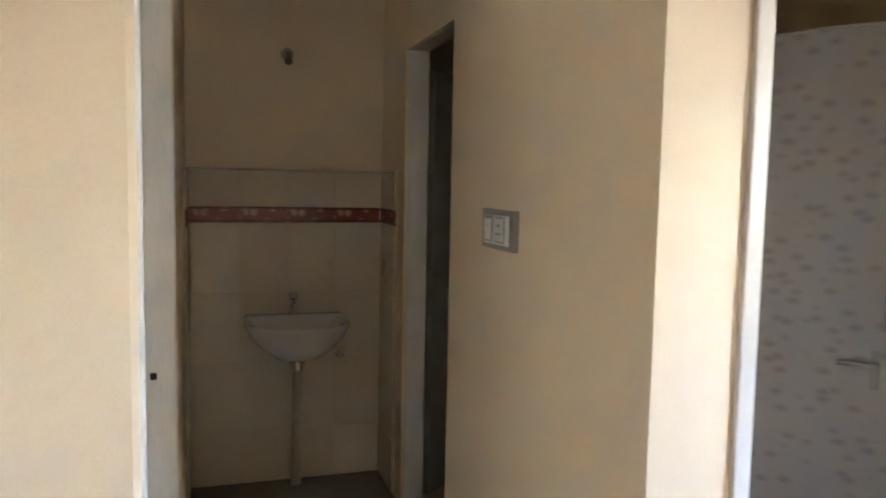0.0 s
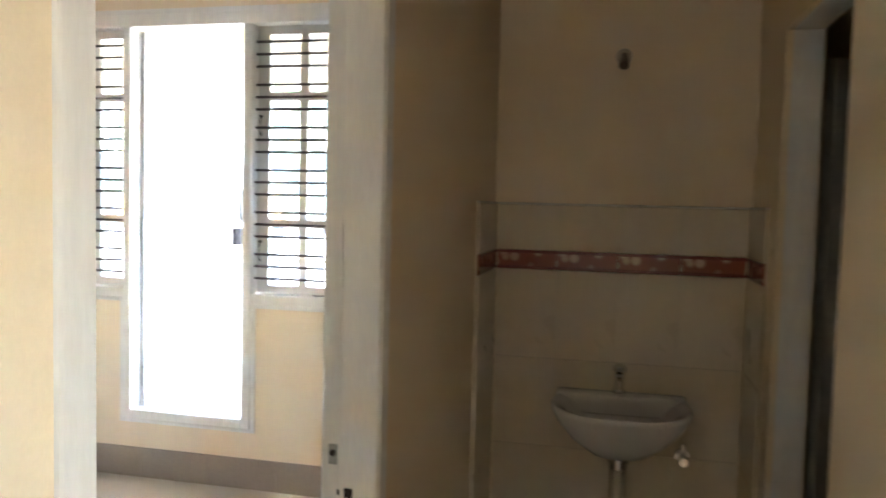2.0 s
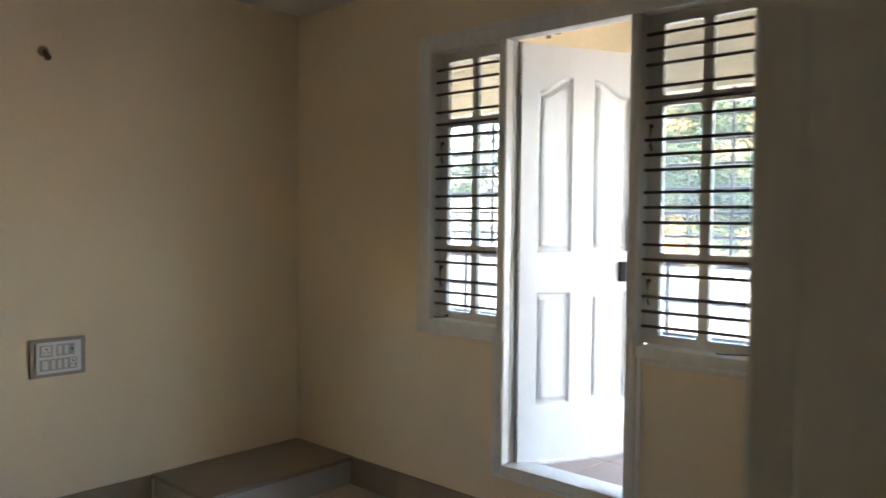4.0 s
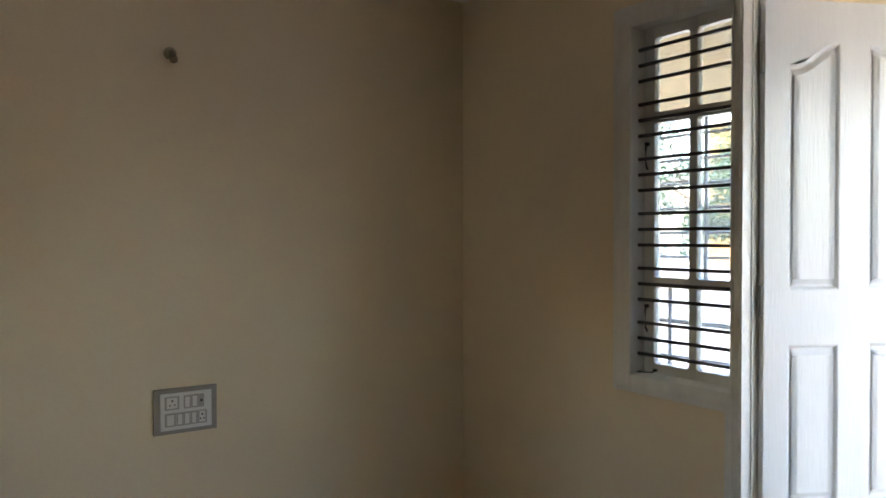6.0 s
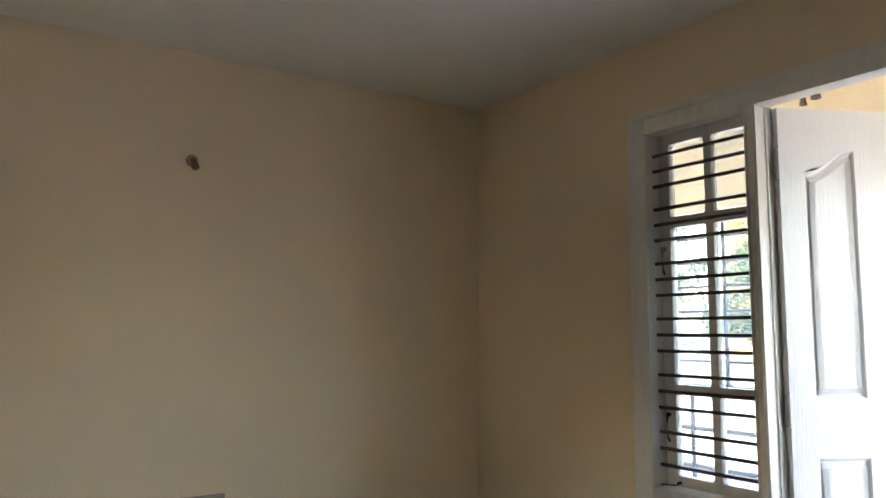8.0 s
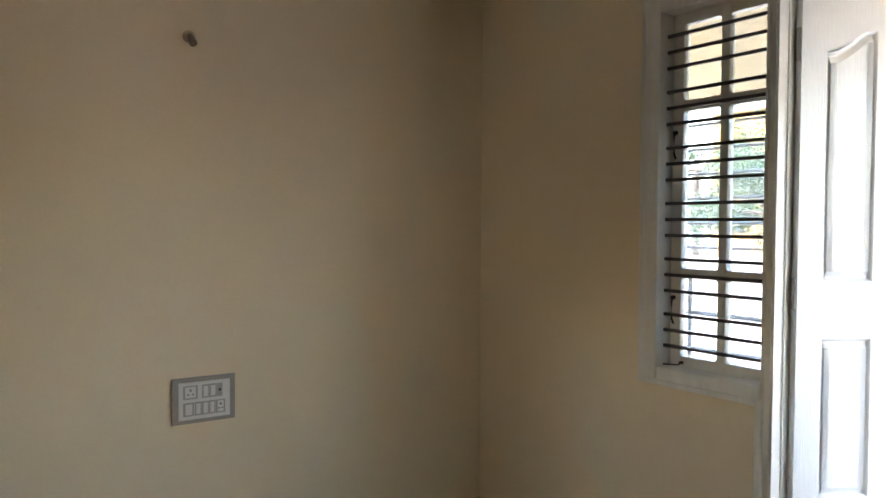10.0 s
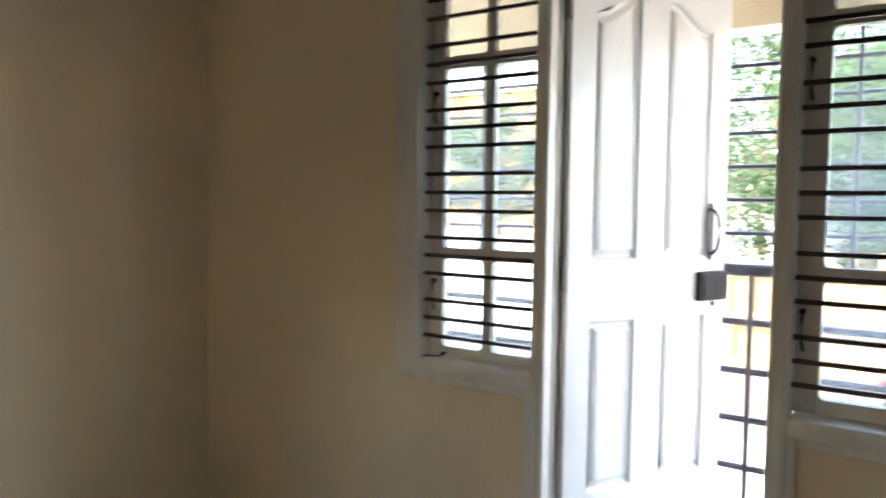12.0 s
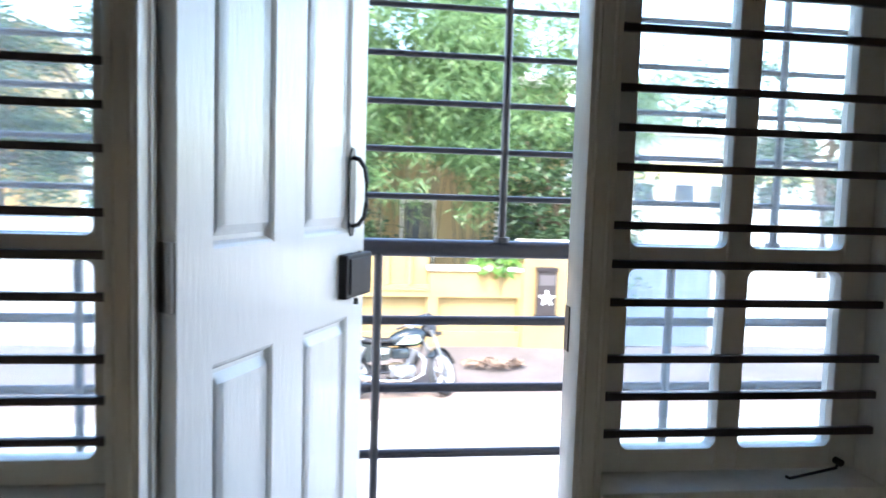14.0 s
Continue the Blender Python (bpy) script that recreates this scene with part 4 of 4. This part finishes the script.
bamboo(0.9, 12.1, 16, 7.7, 3)
bamboo(2.5, 12.4, 16, 7.8, 4)
bamboo(-0.7, 12.8, 14, 7.8, 5)
bamboo(4.3, 13.0, 9, 5.8, 6)
tree(3.75, 11.9, 4.2, 1.4, 11, low=0.3)
tree(10.6, 14.5, 6.8, 2.0, 17, low=0.22, per=750)
tree(15.0, 20.0, 6.4, 2.4, 18)
tree(13.0, 28.0, 10.5, 3.6, 19, low=0.35, per=420, big=1.5)
tree(3.9, 11.6, 3.2, 0.9, 26, low=0.3, per=420)
tree(-1.6, 11.9, 7.2, 1.9, 20, low=0.25, per=650)
tree(-0.6, 12.3, 4.6, 1.3, 28, low=0.3, per=520)
tree(-2.4, 13.4, 7.4, 2.0, 29, low=0.2, per=520)
# large trees behind the far wall across the open ground
for tx, ty, th, tr, seed in ((-5.6, 25.5, 8.8, 3.8, 13), (-8.6, 27.0, 10.5, 3.6, 22), (-11.2, 25.4, 9.6, 3.4, 30), (-13.6, 27.0, 9.4, 3.4, 14), (-17.0, 27.0, 7.6, 4.0, 23), (-22.5, 29.0, 9.5, 4.8, 15), (-30.0, 30.0, 10.0, 5.4, 16)):
    tree(tx, ty, th, tr, seed, low=0.22, per=560, big=1.7)


def vine(x, y, z):
    v = thing("creeper", pose(x, y, z), "young bright green creeper hanging over the coping", "plant")
    part("stem", tube(B(), [(0, 0.1, 0.02), (0.02, -0.08, 0.06), (0.05, -0.10, -0.15), (0.03, -0.07, -0.42)], 0.008, 6), CULM, v)
    leaf_cloud("foliage", [(x, y - 0.06, z + 0.02, 0.22), (x - 0.25, y - 0.02, z + 0.06, 0.18), (x + 0.22, y, z + 0.08, 0.18)], 900, 0.15, 0.045, 0.8, BRIGHT, v, 21)
    return v


vine(2.3, 10.3, 0.27)


# ---- houses beyond ----
def house(name, x0, x1, y0, y1, z1, mat, label, windows, roof_mat=COPING):
    h = thing(name, pose((x0 + x1) / 2, (y0 + y1) / 2, GZ), label, "house", kind="")
    cx, cy = (x0 + x1) / 2, (y0 + y1) / 2
    part("wall", box(B(), x0 - cx, x1 - cx, y0 - cy, y1 - cy, 0, z1 - GZ), mat, h)
    part("roof", box(B(), x0 - cx - 0.3, x1 - cx + 0.3, y0 - cy - 0.4, y1 - cy + 0.3, z1 - GZ, z1 - GZ + 0.2, 0.02), roof_mat, h)
    for wx, wz, ww, wh in windows:
        win = part("window", box(B(), wx - cx - ww / 2 - 0.07, wx - cx + ww / 2 + 0.07, y0 - cy - 0.05, y0 - cy + 0.02, wz - GZ - 0.07, wz - GZ + wh + 0.07, 0.01), COPING, h)
        part("pane", box(B(), wx - cx - ww / 2, wx - cx + ww / 2, y0 - cy - 0.056, y0 - cy - 0.04, wz - GZ, wz - GZ + wh), DARKGLASS, win)
        part("sill", box(B(), wx - cx - ww / 2 - 0.1, wx - cx + ww / 2 + 0.1, y0 - cy - 0.14, y0 - cy - 0.05, wz - GZ - 0.12, wz - GZ - 0.06, 0.01), COPING, win)
    return h


house("yellow_house", -1.6, 4.6, 14.6, 20.0, 3.6, material("ochre_house_paint", (0.33, 0.235, 0.105), 0.8, grain=0.08, stain=0.25, stain_scale=0.8), "ochre painted house behind the bamboo", [(1.48, -0.15, 0.62, 1.28), (3.6, -0.15, 0.8, 1.28), (-0.4, 0.1, 0.8, 1.0)])
house("orange_house", -24.5, -13.2, 33.0, 40.0, 7.6, material("orange_house_paint", (0.62, 0.36, 0.12), 0.8, grain=0.08, stain=0.2, stain_scale=0.8), "orange painted house far behind the trees", [(-15.5, 3.2, 1.4, 1.7), (-18.5, 3.2, 1.4, 1.7), (-21.5, 3.2, 1.4, 1.7)])
white = house("white_house", 7.2, 13.6, 19.5, 26.0, 3.1, FARWHITE, "white house with a yellow band down the street", [(8.4, 1.1, 0.6, 0.62), (9.62, 1.1, 0.6, 0.62), (10.68, 1.1, 0.6, 0.62), (12.2, 1.1, 0.6, 0.62)])
part("yellow_band", box(B(), -3.2, 3.2, -3.30, -3.25, 3.15, 3.62, 0.01), material("pale_yellow_paint", (0.60, 0.50, 0.22), 0.8, stain=0.15), white)
structure("far_wall", [(-60, -8.6, 23.6, 23.8, GZ, 0.42), (-8.6, -8.4, 17.2, 23.8, GZ, 0.46), (-8.6, -3.1, 17.0, 17.2, GZ, 0.5), (26, 60, 17.0, 17.2, GZ, 0.6)], GREYWALL, "weathered grey compound wall across the open ground", "wall")
structure("return_wall", [(-3.12, -3.0, 10.3, 23.6, GZ, -0.1)], YELLOW, "side of the yellow compound wall", "wall")


def gate():
    g = thing("metal_gate", pose(4.72, 10.35, -1.02), "dark blue sheet metal gate in the compound wall", "gate")
    part("gate_frame", box(B(), -1.1, 1.1, -0.02, 0.03, 0.06, 0.12, 0.004), GATEBLUE, g)
    part("top_bar", box(B(), -1.1, 1.1, -0.02, 0.03, 1.36, 1.42, 0.004), GATEBLUE, g)
    for i in range(11):
        part("board", box(B(), -1.1 + 0.2 * i, -1.1 + 0.2 * i + 0.19, -0.006, 0.006, 0.10, 1.38), GATEBLUE, g)
    for i in range(12):
        part("spike", rod(B(), (-1.09 + 0.198 * i, 0, 1.42), (-1.09 + 0.198 * i, 0, 1.55), 0.012, 0.003, n=6), GATEBLUE, g)
    return g


gate()
gp = thing("gate_pillar", pose(6.08, 10.4, -1.02), "pale painted gate pillar", "pillar")
part("shaft", box(B(), -0.22, 0.22, -0.2, 0.2, 0, 1.6, 0.01), COPING, gp)
part("cap", box(B(), -0.27, 0.27, -0.25, 0.25, 1.6, 1.7, 0.012), COPING, gp)
structure("side_wall", [(6.32, 24, 10.35, 10.5, GZ, 0.15)], FARWHITE, "low pale compound wall beyond the gate", "wall")


# ---- motorcycle ----
def motorcycle(m):
    """Local x forwards, z up, origin on the ground midway between the wheels."""
    b = thing("motorcycle", m, "black and green commuter motorcycle parked on its stand", "motorcycle")
    R = 0.305
    for x, nm in ((-0.63, "rear_wheel"), (0.63, "front_wheel")):
        bm = B()
        ring = []
        for i in range(28):
            a = 2 * math.pi * i / 28
            ring.append([bm.verts.new((x + (R - 0.04 + 0.04 * math.cos(c)) * math.cos(a), 0.045 * math.sin(c), R + (R - 0.04 + 0.04 * math.cos(c)) * math.sin(a))) for c in [k * 6.28319 / 8 for k in range(8)]])
        for i in range(28):
            p, q = ring[i], ring[(i + 1) % 28]
            for k in range(8):
                bm.faces.new((p[k], p[(k + 1) % 8], q[(k + 1) % 8], q[k]))
        w = part(nm, bm, TYRE, b, smooth=True)
        turn = Matrix.Translation((x, 0, R)) @ Matrix.Rotation(math.pi / 2, 4, "X")
        part("rim", lathe(B(), [(0.222, -0.030), (0.252, -0.034), (0.252, 0.034), (0.222, 0.030), (0.214, 0), (0.222, -0.030)], 28, turn), WHEEL, w, smooth=True)
        for k in range(5):
            a = k * 2 * math.pi / 5 + 0.3
            for da in (-0.09, 0.09):
                part("spoke", rod(B(), (x + 0.04 * math.cos(a), 0, R + 0.04 * math.sin(a)), (x + 0.235 * math.cos(a + da), 0, R + 0.235 * math.sin(a + da)), 0.015, 0.011, n=6), WHEEL, w)
        part("hub", rod(B(), (x, -0.06, R), (x, 0.06, R), 0.06, n=16), SILVER, w, smooth=True)
    # tank: swollen loft from seat to steering head
    bm = B()
    secs = [(-0.10, 0.05, 0.72, 0.80), (-0.02, 0.105, 0.68, 0.86), (0.12, 0.145, 0.66, 0.915), (0.26, 0.14, 0.67, 0.925), (0.36, 0.09, 0.72, 0.90), (0.40, 0.04, 0.77, 0.86)]
    rings = []
    for x, hw, zl, zh in secs:
        zc, hz = (zl + zh) / 2, (zh - zl) / 2
        rings.append([bm.verts.new((x, hw * math.copysign(abs(math.cos(a)) ** 0.75, math.cos(a)), zc + hz * math.copysign(abs(math.sin(a)) ** 0.85, math.sin(a)))) for a in [k * 6.28319 / 16 for k in range(16)]])
    for p, q in zip(rings, rings[1:]):
        for k in range(16):
            bm.faces.new((p[k], p[(k + 1) % 16], q[(k + 1) % 16], q[k]))
    bm.faces.new(rings[0]), bm.faces.new(list(reversed(rings[-1])))
    tank = part("fuel_tank", bm, TANKP, b, "dark glossy fuel tank with a green stripe", True)
    for s in (-1, 1):
        side = Matrix(((1, 0, 0, 0.02), (0, 0, s, s * 0.137), (0, 1, 0, 0.70), (0, 0, 0, 1)))
        part("side_badge", prism(B(), [(-0.06, 0.01), (0.23, 0.015), (0.29, 0.07), (0.25, 0.14), (0.08, 0.13)], 0.006, side), TANKSIDE, tank, "silver side panel of the tank")
        part("stripe", prism(B(), [(0.12, 0.02), (0.23, 0.025), (0.27, 0.07), (0.22, 0.055)], 0.009, side), TANKSTRIPE, tank)
    part("filler_cap", rod(B(), (0.2, 0, 0.92), (0.2, 0, 0.935), 0.035, n=14), CHROME, tank)
    bm = B()
    secs = [(-0.74, 0.10, 0.83, 0.87), (-0.60, 0.125, 0.78, 0.86), (-0.35, 0.13, 0.73, 0.80), (-0.12, 0.10, 0.73, 0.79), (-0.06, 0.06, 0.75, 0.80)]
    rings = [[bm.verts.new((x, hw * math.copysign(abs(math.cos(a)) ** 0.5, math.cos(a)), (zl + zh) / 2 + (zh - zl) / 2 * math.copysign(abs(math.sin(a)) ** 0.6, math.sin(a)))) for a in [k * 6.28319 / 14 for k in range(14)]] for x, hw, zl, zh in secs]
    for p, q in zip(rings, rings[1:]):
        for k in range(14):
            bm.faces.new((p[k], p[(k + 1) % 14], q[(k + 1) % 14], q[k]))
    bm.faces.new(rings[0]), bm.faces.new(list(reversed(rings[-1])))
    part("seat", bm, SEATV, b, "long black vinyl seat", True)
    for s in (-1, 1):
        part("side_panel", prism(B(), [(-0.42, 0.50), (-0.12, 0.52), (-0.08, 0.68), (-0.30, 0.72), (-0.52, 0.74)], 0.03, Matrix(((1, 0, 0, 0), (0, 0, s, s * 0.11), (0, 1, 0, 0), (0, 0, 0, 1)))), TANKP, b)
        part("side_flash", prism(B(), [(-0.36, 0.58), (-0.15, 0.60), (-0.12, 0.67), (-0.28, 0.69)], 0.004, Matrix(((1, 0, 0, 0), (0, 0, s, s * 0.141), (0, 1, 0, 0), (0, 0, 0, 1)))), TANKSIDE, b)
        part("air_box", box(B(), -0.08, 0.16, s * 0.07 - 0.03, s * 0.07 + 0.03, 0.52, 0.66, 0.02), TANKP, b, smooth=True)
        part("tail_panel", prism(B(), [(-0.90, 0.74), (-0.50, 0.66), (-0.44, 0.73), (-0.86, 0.84)], 0.02, Matrix(((1, 0, 0, 0), (0, 0, s, s * 0.09), (0, 1, 0, 0), (0, 0, 0, 1)))), TANKP, b)
        part("shock_absorber", rod(B(), (-0.60, s * 0.13, 0.36), (-0.46, s * 0.13, 0.70), 0.028, n=12), SILVER, b, smooth=True)
        part("swing_arm", rod(B(), (-0.63, s * 0.10, R), (-0.10, s * 0.09, 0.36), 0.02, n=8), BLACKMETAL, b)
        part("fork_leg", rod(B(), (0.63, s * 0.085, R), (0.40, s * 0.085, 0.86), 0.022, n=12), SILVER, b, smooth=True)
        part("grip", rod(B(), (0.30, s * 0.24, 0.99), (0.24, s * 0.36, 0.97), 0.017, n=10), SEATV, b)
        part("turn_lamp", rod(B(), (0.47, s * 0.12, 0.80), (0.47, s * 0.20, 0.80), 0.03, 0.022, n=10), BLACKMETAL, b, smooth=True)
        part("grab_rail", tube(B(), [(-0.46, s * 0.12, 0.80), (-0.72, s * 0.13, 0.88), (-0.86, s * 0.09, 0.93), (-0.90, 0, 0.935)], 0.012, 8), CHROME, b, smooth=True)
    part("handlebar", tube(B(), [(0.30, -0.24, 0.99), (0.34, -0.12, 0.97), (0.36, 0, 0.95), (0.34, 0.12, 0.97), (0.30, 0.24, 0.99)], 0.012, 8), CHROME, b, smooth=True)
    part("headlamp", lathe(B(), [(0.0, -0.10), (0.07, -0.08), (0.105, 0.0), (0.112, 0.03), (0.10, 0.04), (0.0, 0.05)], 18, Matrix.Translation((0.49, 0, 0.90)) @ Matrix.Rotation(math.pi / 2, 4, "Y")), SEATV, b, "black headlamp cowl", True)
    part("instrument", box(B(), 0.36, 0.52, -0.11, 0.11, 0.95, 1.10, 0.04), SEATV, b, smooth=True)
    # mudguards
    for x, a0, a1, nm in ((0.63, 0.35, 2.5, "front_mudguard"), (-0.63, 0.75, 3.3, "rear_mudguard")):
        bm = B()
        prev = None
        for i in range(13):
            a = a0 + (a1 - a0) * i / 12
            c = [bm.verts.new((x + (R + 0.035 - dz) * math.cos(a), y, R + (R + 0.035 - dz) * math.sin(a))) for y, dz in ((-0.06, 0.03), (-0.045, 0.0), (0.045, 0.0), (0.06, 0.03))]
            if prev:
                for k in range(3):
                    bm.faces.new((prev[k], prev[k + 1], c[k + 1], c[k]))
            prev = c
        part(nm, bm, TANKP, b, smooth=True).modifiers.new("solid", "SOLIDIFY").thickness = 0.004
    tail = part("tail_cowl", box(B(), -0.90, -0.66, -0.09, 0.09, 0.72, 0.83, 0.03), TANKP, b, smooth=True)
    part("tail_lamp", box(B(), -0.945, -0.885, -0.075, 0.075, 0.725, 0.815, 0.018), REDLAMP, tail, "red tail lamp", True)
    # engine with fins
    eng = part("engine", box(B(), -0.12, 0.24, -0.11, 0.11, 0.27, 0.45, 0.04), SILVER, b, "grey cast alloy engine", True)
    part("cylinder", rod(B(), (0.16, 0, 0.42), (0.26, 0, 0.62), 0.075, n=14), SILVER, eng, smooth=True)
    for k in range(6):
        c = Vector((0.175 + 0.014 * k, 0, 0.45 + 0.028 * k))
        part("fin", rod(B(), c, c + Vector((0.004, 0, 0.008)), 0.105, n=16), BLACKMETAL, eng)
    for s in (-1, 1):
        part("crankcase_cover", rod(B(), (0.02, s * 0.10, 0.36), (0.02, s * 0.145, 0.36), 0.10, 0.085, n=18), SILVER, eng, smooth=True)
    part("exhaust_pipe", tube(B(), [(0.28, -0.06, 0.58), (0.36, -0.10, 0.50), (0.34, -0.13, 0.32), (0.15, -0.15, 0.24), (-0.15, -0.16, 0.25), (-0.30, -0.16, 0.27)], 0.02, 10), CHROME, b, smooth=True)
    part("silencer", tube(B(), [(-0.25, -0.165, 0.265), (-0.34, -0.17, 0.285), (-0.80, -0.175, 0.37), (-0.90, -0.175, 0.39)], [0.025, 0.046, 0.05, 0.032], 12), CHROME, b, "chrome silencer", True)
    part("frame_tube", tube(B(), [(0.38, 0, 0.82), (0.32, 0, 0.55), (0.22, 0, 0.30), (-0.12, 0, 0.27)], 0.02, 8), BLACKMETAL, b)
    part("frame_spine", tube(B(), [(0.38, 0, 0.82), (-0.05, 0, 0.70), (-0.75, 0, 0.76)], 0.022, 8), BLACKMETAL, b)
    part("chain_guard", box(B(), -0.66, -0.05, 0.095, 0.115, 0.36, 0.43, 0.008), BLACKMETAL, b)
    part("side_stand", rod(B(), (-0.05, 0.08, 0.30), (-0.10, 0.22, 0.02), 0.012, n=8), BLACKMETAL, b)
    part("foot_rest", rod(B(), (-0.02, -0.22, 0.30), (-0.02, 0.22, 0.30), 0.013, n=8), BLACKMETAL, b)
    # bars and front wheel turned to the stand's side
    foot = Matrix.Translation((0.63, 0, R))
    steer = foot @ Matrix.Rotation(radians(46), 4, Vector((-0.23, 0, 0.555)).normalized()) @ foot.inverted()
    for ob in b.children:
        if ob.name.split(".")[0] in ("front_wheel", "fork_leg", "grip", "turn_lamp", "handlebar", "headlamp", "instrument", "front_mudguard"):
            ob.matrix_basis = steer
    return b


motorcycle(Matrix.Translation((0.64, 8.62, GZ + 0.012)) @ Matrix.Rotation(radians(9), 4, "Z") @ Matrix.Rotation(radians(-6), 4, "X"))
